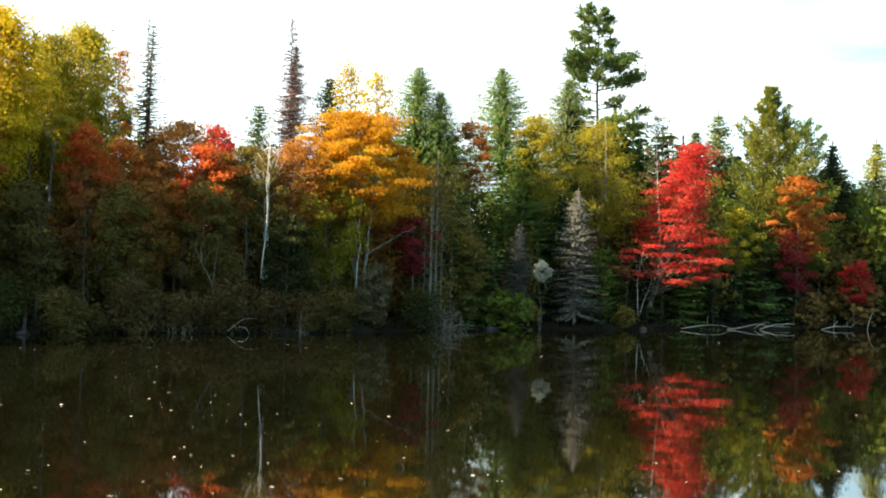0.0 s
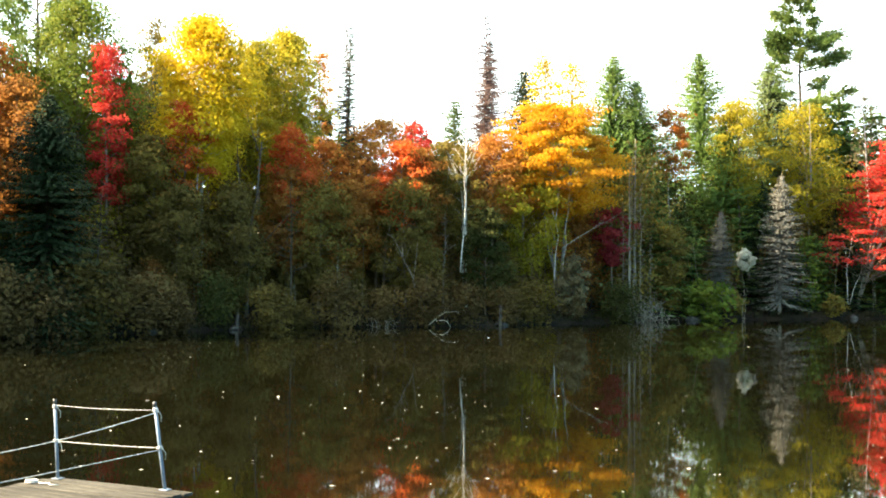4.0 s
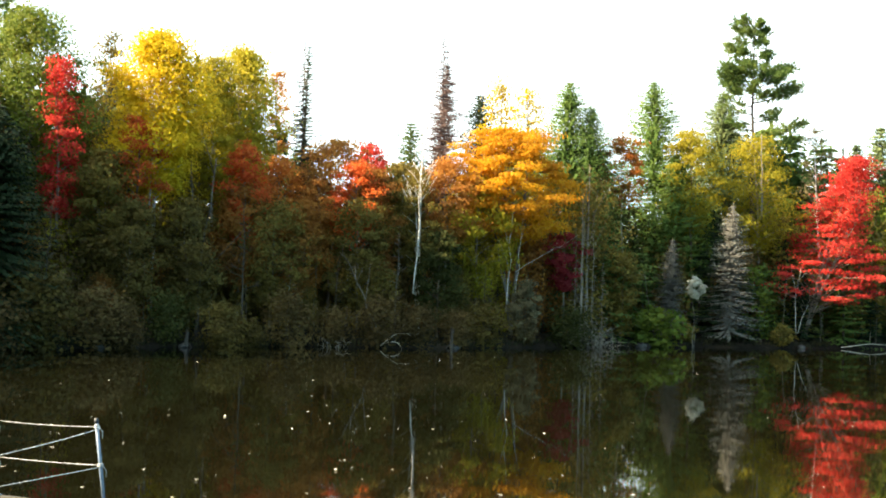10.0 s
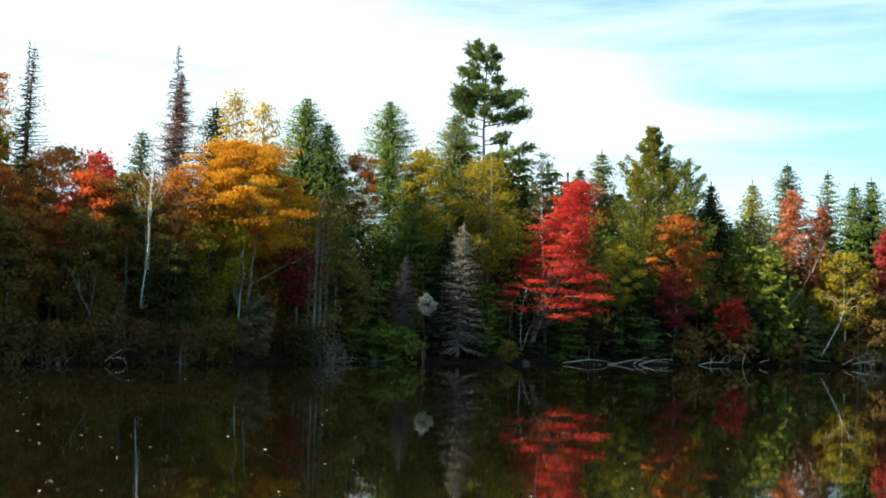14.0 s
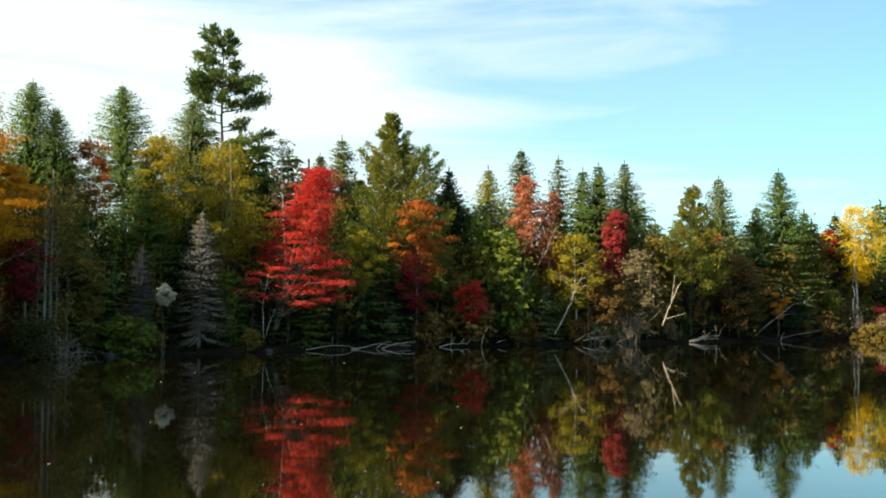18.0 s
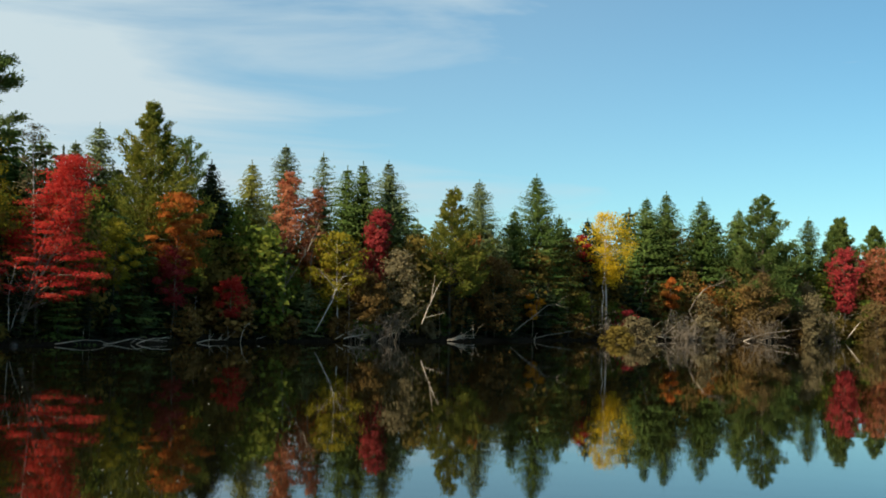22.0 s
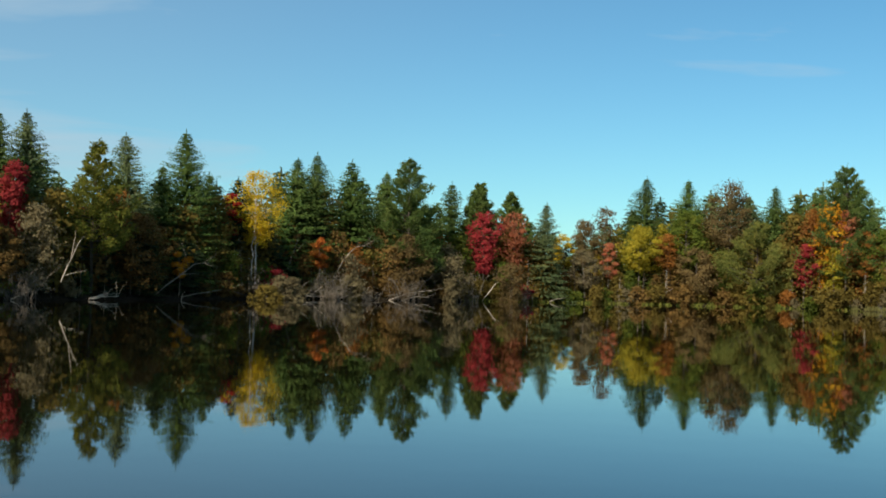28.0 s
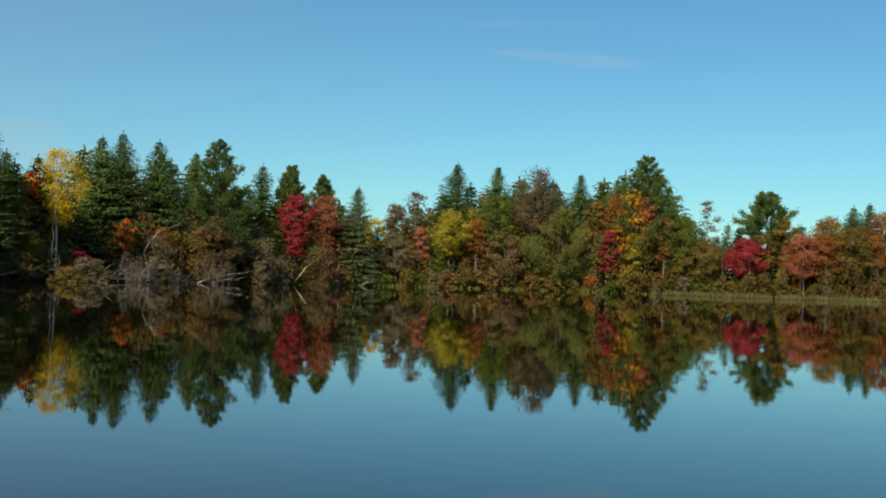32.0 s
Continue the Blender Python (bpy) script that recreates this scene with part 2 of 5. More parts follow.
def water_material():
    m, nt, out = material("dark_lake_water")
    p = nt.nodes.new("ShaderNodeBsdfPrincipled")
    p.inputs["Base Color"].default_value = (0.0036, 0.0034, 0.0014, 1)
    p.inputs["Roughness"].default_value = 0.022
    p.inputs["IOR"].default_value = 1.333
    swell = noise_node(nt, 0.35, 2.0, 0.5, stretch=(1, 1, 1))
    fine = noise_node(nt, 2.6, 3.0, 0.5)
    add = nt.nodes.new("ShaderNodeMath")
    add.operation = "MULTIPLY_ADD"
    add.inputs[1].default_value = 0.04
    link(nt, fine, add.inputs[0])
    link(nt, swell, add.inputs[2])
    link(nt, bump_node(nt, add.outputs[0], 0.1, 0.03), p.inputs["Normal"])
    link(nt, p.outputs[0], out.inputs["Surface"])
    return m


WATER = water_material()


# ---------------------------------------------------------------- mesh helpers
def mesh_from(name, verts, quads, mat, smooth=False):
    me = bpy.data.meshes.new(name)
    verts, quads = np.asarray(verts, dtype=np.float32), np.asarray(quads, dtype=np.int32)
    me.vertices.add(len(verts))
    me.vertices.foreach_set("co", verts.ravel())
    me.loops.add(quads.size)
    me.loops.foreach_set("vertex_index", quads.ravel())
    me.polygons.add(len(quads))
    me.polygons.foreach_set("loop_start", np.arange(0, quads.size, quads.shape[1], dtype=np.int32))
    me.polygons.foreach_set("use_smooth", np.full(len(quads), smooth))
    me.update(calc_edges=True)
    me.materials.append(mat)
    return me


class Wood:
    """Tapered, bent tubes gathered into one mesh."""

    def __init__(self):
        self.v, self.q, self.n = [], [], 0

    def tube(self, pts, radii, sides=6):
        pts = np.asarray(pts, dtype=float)
        radii = np.broadcast_to(radii, (len(pts),))
        way = np.gradient(pts, axis=0)
        way /= np.linalg.norm(way, axis=1)[:, None] + 1e-9
        ref = np.where(np.abs(way[:, 2:3]) > 0.8, np.array([[1.0, 0, 0]]), np.array([[0, 0, 1.0]]))
        a = np.cross(way, ref)
        a /= np.linalg.norm(a, axis=1)[:, None] + 1e-9
        b = np.cross(way, a)
        ang = np.linspace(0, 2 * np.pi, sides, endpoint=False)
        ring = pts[:, None] + radii[:, None, None] * (np.cos(ang)[None, :, None] * a[:, None] + np.sin(ang)[None, :, None] * b[:, None])
        base, k = self.n, len(pts)
        self.v.append(ring.reshape(-1, 3))
        i, j = np.meshgrid(np.arange(k - 1), np.arange(sides), indexing="ij")
        j2 = (j + 1) % sides
        self.q.append((base + np.stack([i * sides + j, i * sides + j2, (i + 1) * sides + j2, (i + 1) * sides + j], -1)).reshape(-1, 4))
        for row, flip in ((0, False), (k - 1, True)):
            cap = base + row * sides + np.arange(sides)
            if sides == 6:
                fl = np.array([cap[[0, 1, 2, 3]], cap[[0, 3, 4, 5]]])
            else:
                fl = np.array([cap[[0, 1, 2, 3]]])
            self.q.append(fl if flip else fl[:, ::-1])
        self.n += k * sides

    def mesh(self, name, mat):
        return mesh_from(name, np.concatenate(self.v), np.concatenate(self.q), mat, True)


def cards(centres, out, side, length, width):
    """Leaf blades: kite-shaped quads with their stem at the centre, pointing along out and as wide as side says."""
    out = out / (np.linalg.norm(out, axis=1)[:, None] + 1e-9)
    side = side - (side * out).sum(1)[:, None] * out
    side /= np.linalg.norm(side, axis=1)[:, None] + 1e-9
    length, width = np.broadcast_to(length, len(centres))[:, None], np.broadcast_to(width, len(centres))[:, None]
    mid = centres + out * length * 0.45
    return np.stack([centres, mid + side * width * 0.5, centres + out * length, mid - side * width * 0.5], 1)


def cards_mesh(name, quads, mat):
    n = len(quads)
    return mesh_from(name, quads.reshape(-1, 3), np.arange(4 * n).reshape(n, 4), mat)


def blades_mesh(name, quads, mat):
    """The same blades as slim triangles, for needles and for the small leaves of the deep wood."""
    n = len(quads)
    stem, left, tip, right = (quads[:, k] for k in range(4))
    tri = np.stack([left * 1.25 - right * 0.25 + (stem - tip) * 0.25, tip, right * 1.25 - left * 0.25 + (stem - tip) * 0.25], 1)
    return mesh_from(name, tri.reshape(-1, 3), np.arange(3 * n).reshape(n, 3), mat)


def facing(rng, normal, loose):
    """Blades that lie across the given normals, turned about at random and tilted by loose: their way and their side."""
    n = len(normal)
    nn = normal / (np.linalg.norm(normal, axis=1)[:, None] + 1e-9) + random_ways(rng, n) * loose
    nn /= np.linalg.norm(nn, axis=1)[:, None] + 1e-9
    way = np.cross(nn, random_ways(rng, n))
    return way, np.cross(nn, way)


def random_ways(rng, n, flat=1.0):
    v = rng.normal(size=(n, 3))
    v[:, 2] *= flat
    return v / (np.linalg.norm(v, axis=1)[:, None] + 1e-9)


def put(name, parts, x, y, z, turn, label, category, group="", scale=(1, 1, 1), kind=""):
    """One thing: an empty at its base with a mesh for each part."""
    root = new(name)
    root.empty_display_size = 0.3
    root.matrix_world = Matrix.LocRotScale((x, y, z), Euler((0, 0, turn)), scale)
    for part_name, me, part_label in parts:
        ob = new(part_name, me)
        ob.parent = root
        if part_label:
            tagged(ob, part_label)
    return tagged(root, label, category, group, kind)


def part(name, bm, mat, parent, label=""):
    me = bpy.data.meshes.new(name)
    bm.to_mesh(me)
    bm.free()
    me.materials.append(mat)
    ob = new(name, me)
    ob.parent = parent
    return tagged(ob, label) if label else ob


# ---------------------------------------------------------------- the lake's basin
CENTRE = np.array((45.0, 55.0))
SHORE = np.array([
    (-42.5, 11.4), (-40.7, 23.5), (-36.1, 36.1), (-30.8, 45.6), (-28.5, 49.4), (-23.2, 57.5),
    (-19.2, 62.6), (-13.8, 65.0), (-10.8, 68.2), (-4.9, 75.8), (-0.0, 82.0), (11.0, 89.3),
    (20.8, 97.8), (29.8, 103.8), (45.0, 111.3), (59.5, 116.7), (74.7, 124.3), (96.4, 135.1),
    (114.3, 133.8), (145.7, 134.0), (166.7, 121.1), (174.7, 109.2), (179.2, 95.3), (184.5, 82.2),
    (199.5, 68.7), (218.6, 38.5), (232.0, -5.0), (190.0, -30.0), (120.0, -22.0), (60.0, -10.0),
    (25.0, -3.0), (8.0, 2.5), (-6.0, 4.0), (-18.0, 8.0), (-32.0, 10.0),
])


def closed_curve(pts, per):
    n = len(pts)
    t = np.linspace(0, 1, per, endpoint=False)[:, None]
    rows = []
    for i in range(n):
        a, b, c, d = (pts[(i + k) % n] for k in (-1, 0, 1, 2))
        rows.append(0.5 * (2 * b + (c - a) * t + (2 * a - 5 * b + 4 * c - d) * t ** 2 + (3 * b - a - 3 * c + d) * t ** 3))
    return np.concatenate(rows)


shore_line = closed_curve(SHORE, 10)
rel = shore_line - CENTRE
shore_angle = np.arctan2(rel[:, 1], rel[:, 0])
order = np.argsort(shore_angle)
shore_angle, shore_radius = shore_angle[order], np.linalg.norm(rel, axis=1)[order]
BANK_D = (-60, -12, -4, -1.5, -0.4, 0, 0.4, 1.0, 2.5, 6, 15, 40, 120, 400, 1500, 4500)
BANK_Z = (-3, -2.2, -1.2, -0.55, -0.15, 0.0, 0.22, 0.4, 0.6, 1.0, 1.25, 1.6, 2.0, 3.0, 4.0, 4.0)


def inland(x, y):
    """Metres from the water's edge, outwards from the middle of the lake."""
    dx, dy = x - CENTRE[0], y - CENTRE[1]
    return math.hypot(dx, dy) - np.interp(math.atan2(dy, dx), shore_angle, shore_radius, period=2 * math.pi)


def ground_z(x, y):
    return float(np.interp(inland(x, y), BANK_D, BANK_Z))


def make_ground():
    n = 480
    ang = np.linspace(-np.pi, np.pi, n, endpoint=False)
    rad = np.interp(ang, shore_angle, shore_radius, period=2 * np.pi)
    dist = [-90, -60, -25, -12, -4, -1.5, -0.4, 0, 0.25, 0.5, 0.8, 1.4, 2.5, 4, 6, 9, 15, 25, 40, 70, 120, 400, 1500, 4500]
    verts = []
    for d in dist:
        r = np.maximum(rad + d, 4.0 + (d + 90) * 0.02)
        z = np.interp(r - rad, BANK_D, BANK_Z)
        for a, rr, zz in zip(ang, r, z):
            x, y = CENTRE[0] + rr * math.cos(a), CENTRE[1] + rr * math.sin(a)
            lump = noise.noise((x * 0.45, y * 0.45, 3.0)) * 0.22 + noise.noise((x * 1.7, y * 1.7, 9.0)) * 0.1
            verts.append((x, y, zz + (lump if 0 < d < 130 else 0.0)))
    i, j = np.meshgrid(np.arange(len(dist) - 1), np.arange(n), indexing="ij")
    j2 = (j + 1) % n
    quads = np.stack([i * n + j, (i + 1) * n + j, (i + 1) * n + j2, i * n + j2], -1).reshape(-1, 4)
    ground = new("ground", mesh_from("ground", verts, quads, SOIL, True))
    tagged(ground, "dark forest soil around the lake", "ground", kind="structure")
    bm = bmesh.new()
    ring = [bm.verts.new((CENTRE[0] + (r + 0.9) * math.cos(a), CENTRE[1] + (r + 0.9) * math.sin(a), 0.0)) for a, r in zip(ang, rad)]
    bm.faces.new(ring)
    bmesh.ops.triangulate(bm, faces=bm.faces[:])
    me = bpy.data.meshes.new("lake_water")
    bm.to_mesh(me)
    bm.free()
    me.materials.append(WATER)
    tagged(new("water", me), "calm dark lake water mirroring the autumn woods", "water", kind="structure")


make_ground()


# ---------------------------------------------------------------- trees
def spruce_meshes(seed, h, r, needles, bark=BARK, bare=0.08, density=1.0, droop=0.25, size=0.42, ragged=0.35, trunk_r=None, gap=1.0, slope=0.95):
    """A conifer: a straight tapered trunk, whorls of drooping boughs, each bough a spray of needle blades."""
    rng = np.random.default_rng(seed)
    wood = Wood()
    lean = rng.normal(0, 0.012, 2) * h
    tz = np.linspace(-0.3, h, 9)
    axis = np.stack([lean[0] * (tz / h) ** 2, lean[1] * (tz / h) ** 2, tz], 1)
    tr = trunk_r or 0.011 * h + 0.03
    wood.tube(axis, np.linspace(tr, 0.015, 9))
    step = size * 0.8 * gap
    wave = rng.uniform(0.82, 1.2, int(h / 0.7) + 3)
    mid = h - max(5.0, 0.45 * h)
    levels = np.concatenate([np.arange(h * bare, mid, step * 1.9), np.arange(max(mid, h * bare), h * 0.985, step)])
    c, o, s, ln = [], [], [], []
    for z in levels:
        u = (z - h * bare) / (h - h * bare)
        n = max(4, int(9 * density))
        reach = r * (1 - math.exp(-(h - z) * slope / r)) * np.interp(z / 0.7, np.arange(len(wave)), wave) + 0.05
        for a in rng.uniform(0, 2 * np.pi) + np.arange(n) * 2 * np.pi / n + rng.normal(0, 0.3, n):
            L = reach * (1 - ragged * rng.random() ** 1.3) * (1.1 if rng.random() < 0.1 else 1.0)
            zz = z + rng.uniform(-1.6, 1.6) * step * (1 - u)
            rise = 0.22 * u - droop * (1 - u)
            k = max(2, int(L / (size * 0.62)))
            t = (np.arange(k) + rng.uniform(0.2, 0.8)) / k
            out = np.array([math.cos(a), math.sin(a), 0.0])
            side = np.array([-math.sin(a), math.cos(a), 0.0])
            p = out * (t * L)[:, None] + np.array([0, 0, zz]) + np.array([0, 0, 1.0]) * (rise * t * L + 0.08 * L * t ** 3)[:, None]
            p[:, :2] += lean * (zz / h) ** 2
            p += rng.normal(0, 0.05, (k, 3)) * size * 2
            if L > 0.9 and rng.random() < 0.07:
                wood.tube([p[0], p[k // 2], p[-1]], (0.03, 0.02, 0.006), 4)
            for sg in (-1, 1, 0):
                w = out * 0.7 + side * sg * rng.uniform(0.3, 1.0, k)[:, None] + np.array([0, 0, -1.0]) * rng.uniform(0.1, 0.9, k)[:, None]
                c.append(p + side * (sg * 0.24 * t * L)[:, None])
                o.append(w)
                s.append(np.tile(side, (k, 1)) - out * sg * 0.6 + rng.normal(0, 0.3, (k, 3)))
                ln.append(size * rng.uniform(0.75, 1.3, k) * (1.1 - 0.35 * t))
    n = 14
    c.append(np.array([[lean[0], lean[1], h - 0.9]]) + np.stack([np.zeros(n), np.zeros(n), np.linspace(0, 0.9, n)], 1))
    o.append(random_ways(rng, n) * 0.3 + np.array([0, 0, 0.9]))
    s.append(random_ways(rng, n))
    ln.append(np.full(n, size * 0.55))
    c, o, s, ln = np.concatenate(c), np.concatenate(o), np.concatenate(s), np.concatenate(ln)
    crown = blades_mesh("needles", cards(c, o, s, ln, ln * 0.42), needles)
    return wood.mesh("trunk", bark), crown


def pine_meshes(seed, h, r, needles, bark=BARK, bare=0.3, limbs=26, size=0.3, thin=1.0, bend=0.012, boughs=(), power=0.9, sweep=0.45, flat=0.5):
    """A white pine: limbs that sweep up at their ends and carry branchlets, each with a brush of needles; gaps stay between the plumes.
    boughs: limbs of an old tree, (metres below the top, bearing from +x, length, fullness). sweep: how steeply young limbs rise."""
    rng = np.random.default_rng(seed)
    wood = Wood()
    lean = rng.normal(0, bend, 2) * h
    tz = np.linspace(-0.3, h * 0.99, 12)
    axis = np.stack([lean[0] * (tz / h) ** 2 + 0.06 * np.sin(tz), lean[1] * (tz / h) ** 2, tz], 1)
    wood.tube(axis, np.linspace(0.011 * h + 0.03, 0.025, 12))
    rows = []
    if boughs:
        for below, bearing, length, full in boughs:
            rows.append((h - below, radians(bearing), length, full, 0.12 + 0.5 * max(0.0, 1 - below / 2.0)))
    else:
        limbs = int(limbs * 1.5)
        for i in range(limbs):
            u = min(max((i + rng.uniform(-0.3, 0.3)) / limbs, 0.0), 0.985)
            length = r * (1.02 - u) ** power * rng.uniform(0.6, 1.15) * min(1.0, 0.6 + 2.2 * u) + 0.15
            rows.append((h * (bare + (1 - bare) * u * 0.97), i * 2.4 + rng.normal(0, 0.4), length, 1.0, sweep * (0.35 + 1.3 * u)))
    c, o = [], []
    for z, a, L, full, rise in rows:
        out = np.array([math.cos(a), math.sin(a), 0.0])
        across = np.array([-math.sin(a), math.cos(a), 0.0])
        t = np.linspace(0, 1, 5)
        p = out * (t * L)[:, None] + np.array([0, 0, z]) + np.array([0, 0, 1.0]) * (L * (rise * t + 0.22 * t ** 2.2))[:, None]
        p[:, :2] += lean * (z / h) ** 2
        wood.tube(p, np.linspace(0.03 + 0.012 * L, 0.012, 5), 4)
        n = max(6, int((6.5 * L + 4.0) * full * thin))
        tt = rng.uniform(0.1, 1.0, n) ** 0.75
        foot = np.stack([np.interp(tt, t, p[:, j]) for j in range(3)], 1)
        sg = rng.choice((-1.0, 1.0), n)
        way = out * rng.uniform(0.4, 1.0, n)[:, None] + across * (sg * rng.uniform(0.2, 0.9, n) * (1.15 - tt))[:, None] + np.array([0, 0, 1.0]) * (rise * 0.6 + rng.uniform(-0.1, 0.5, n))[:, None]
        way /= np.linalg.norm(way, axis=1)[:, None]
        span = (0.25 + 0.36 * L * (1.1 - tt * 0.55)) * rng.uniform(0.6, 1.1, n)
        brush = 20 if boughs else 13
        f = rng.uniform(0.25, 1.05, (n, brush))
        k = foot[:, None] + way[:, None] * (f * span[:, None])[:, :, None] + rng.normal(0, 1, (n, brush, 3)) * np.array([0.13, 0.13, 0.13 * flat + 0.03]) * (0.7 + 0.3 * L)
        c.append(k.reshape(-1, 3))
        o.append(np.repeat(way, brush, 0) * 0.9 + random_ways(rng, n * brush) * 0.75 + np.array([0, 0, 0.3]))
    n = 40
    c.append(np.array([[lean[0], lean[1], h - 0.7]]) + rng.normal(0, 1, (n, 3)) * np.array([0.1, 0.1, 0.35]))
    o.append(random_ways(rng, n) * 0.6 + np.array([0, 0, 0.9]))
    c, o = np.concatenate(c), np.concatenate(o)
    ln = size * rng.uniform(0.65, 1.25, len(c))
    return wood.mesh("trunk", bark), blades_mesh("needles", cards(c, o, random_ways(rng, len(c)), ln, ln * 0.3), needles)


def leafy_meshes(seed, h, r, leaves, bark=GREY_BARK, low=0.35, clumps=46, per=95, size=0.26, flat=0.6, stems=1, shape=0.5, spread=0.165, trunk_r=None, lean=0.03, ragged=0.35, limb_step=1, cone=False, slim=False, drift=(0.0, 0.0)):
    """A broadleaf: stems that fork into limbs, each ending in a loose clump of leaf blades; gaps stay between the clumps.
    low: where the crown starts; shape: where it is widest, from its foot to its top; drift: how far the stems lean out by the top."""
    rng = np.random.default_rng(seed)
    wood = Wood()
    tr = trunk_r or 0.008 * h + 0.02
    tops = []
    for sidx in range(stems):
        a = rng.uniform(0, 2 * np.pi)
        off = np.array([math.cos(a), math.sin(a)]) * (0.16 * h * (sidx > 0) * rng.uniform(0.4, 1.0) * min(1, r / 2))
        off = off + rng.normal(0, lean, 2) * h + np.array(drift)
        t = np.linspace(0, 1, 8)
        top = h * (0.93 if sidx == 0 else rng.uniform(0.6, 0.85))
        p = np.stack([off[0] * t ** 1.3 + rng.normal(0, 0.05, 8), off[1] * t ** 1.3 + rng.normal(0, 0.05, 8), -0.3 + (top + 0.3) * t], 1)
        wood.tube(p, tr * (1 - 0.88 * t) * (1 if sidx == 0 else 0.75))
        tops.append(p)
    c, o = [], []
    foot = h * low
    for i in range(clumps):
        u = (i + rng.random()) / clumps
        w = math.sin(math.pi * min(1, max(0.02, (u ** (math.log(0.5) / math.log(shape)))))) ** 0.6
        if cone:
            w = min(1.0, 0.6 + u / 0.2) * (1.02 - u) ** 1.05
        a = i * 2.39996 + rng.normal(0, 0.35)
        rr = r * w * math.sqrt(rng.uniform(0.12, 1.0)) * (1 - ragged * rng.random())
        z = foot + (h - foot) * u * 0.96
        stem = tops[i % stems]
        zz = max(0.2, z - 0.35 * rr - 0.3)
        j = np.array([np.interp(zz, stem[:, 2], stem[:, k]) for k in range(3)])
        q = np.array([drift[0] * (z / h) + (stem[-1, 0] - drift[0]) * u * 0.7 + math.cos(a) * rr, drift[1] * (z / h) + (stem[-1, 1] - drift[1]) * u * 0.7 + math.sin(a) * rr, z])
        m = (j + q) / 2 + np.array([0, 0, 0.12 * rr]) + rng.normal(0, 0.06 * rr + 0.02, 3)
        if i % limb_step == 0:
            wood.tube([j, m, q], (tr * 0.32 * (1 - 0.6 * u), tr * 0.2 * (1 - 0.6 * u), 0.008), 4)
        R = min(spread * (r + 0.35 * (h - foot)), 0.42 * r + 0.12) * rng.uniform(0.55, 1.15)
        n = int(per * rng.uniform(0.6, 1.3))
        k = q + random_ways(rng, n) * (R * 1.25 * rng.random(n) ** 0.6)[:, None] * np.array([1.2, 1.2, flat]) * rng.uniform(0.75, 1.25, 3)
        c.append(k)
        o.append((k - q) / R + np.array([math.cos(a), math.sin(a), 0.0]) * 0.7 * rr / r + np.array([0, 0, 0.55]))
    c, o = np.concatenate(c), np.concatenate(o)
    ln = size * rng.uniform(0.65, 1.3, len(c))
    way, side = facing(rng, o, 0.75)
    return wood.mesh("trunk", bark), (blades_mesh if slim else cards_mesh)("leaves", cards(c, way, side, ln, ln * 0.78), leaves)


def bare_meshes(seed, h, r, bark=GREY_BARK, low=0.2, branches=60, droop=0.1, twig=2, trunk_r=None, lean=(0, 0), up=0.0, thick=1.0):
    """A dead tree: trunk and bare, forked branches only."""
    rng = np.random.default_rng(seed)
    wood = Wood()
    t = np.linspace(0, 1, 9)
    tr = trunk_r or 0.009 * h + 0.02
    axis = np.stack([lean[0] * t ** 1.2 + rng.normal(0, 0.02, 9), lean[1] * t ** 1.2 + rng.normal(0, 0.02, 9), -0.3 + (h + 0.3) * t], 1)
    wood.tube(axis, tr * (1 - 0.85 * t))
    for i in range(branches):
        u = low + (1 - low) * (i + rng.random()) / branches
        z = h * u
        base = np.array([np.interp(z, axis[:, 2], axis[:, k]) for k in range(3)])
        L = r * (1.0 - u) ** 0.9 / (1.02 - low) ** 0.9 * rng.uniform(0.35, 1.1) + 0.08
        a = rng.uniform(0, 2 * np.pi)
        out = np.array([math.cos(a), math.sin(a), up - droop])
        p = base + out * (np.array([0, 0.5, 1.0]) * L)[:, None] + rng.normal(0, 0.05 * L, (3, 3)) * np.array([[0], [1], [1]])
        p[2, 2] += 0.12 * L
        wood.tube(p, (thick * (0.012 + 0.016 * L), thick * (0.009 + 0.01 * L), thick * 0.007), 4)
        for _ in range(twig):
            s = rng.uniform(0.3, 0.9)
            b = base + out * s * L
            e = b + (out * 0.5 + random_ways(rng, 1)[0] * 0.6) * L * 0.5
            wood.tube([b, (b + e) / 2 + rng.normal(0, 0.03, 3), e], (thick * (0.009 + 0.004 * L), thick * 0.008, thick * 0.005), 4)
    return wood.mesh("trunk", bark)


serial = count(11)
SHOWN = []      # the broadleaves of the shore: bearing, distance, radius and height; what grows before them stays lower


def spruce(x, y, h, r, needles=SPRUCE, label="dark green spruce standing in the lakeside wood", far=1.0, fine=1.0, **kw):
    kw.setdefault("slope", 0.95 if far == 1.0 else 0.74)
    t, c = spruce_meshes(next(serial), h, r, needles, size=(0.3 * far if far > 1 else 0.24) * fine, **kw)
    return put("spruce_tree", (("trunk", t, ""), ("crown", c, "")), x, y, ground_z(x, y), 0.0, label, "tree", "conifers on the shore")


def pine(x, y, h, r, needles=PINE, label="tall white pine with layered boughs", far=1.0, **kw):
    t, c = pine_meshes(next(serial), h, r, needles, size=0.3 * far, **kw)
    return put("pine_tree", (("trunk", t, ""), ("crown", c, "")), x, y, ground_z(x, y), 0.0, label, "tree", "conifers on the shore")


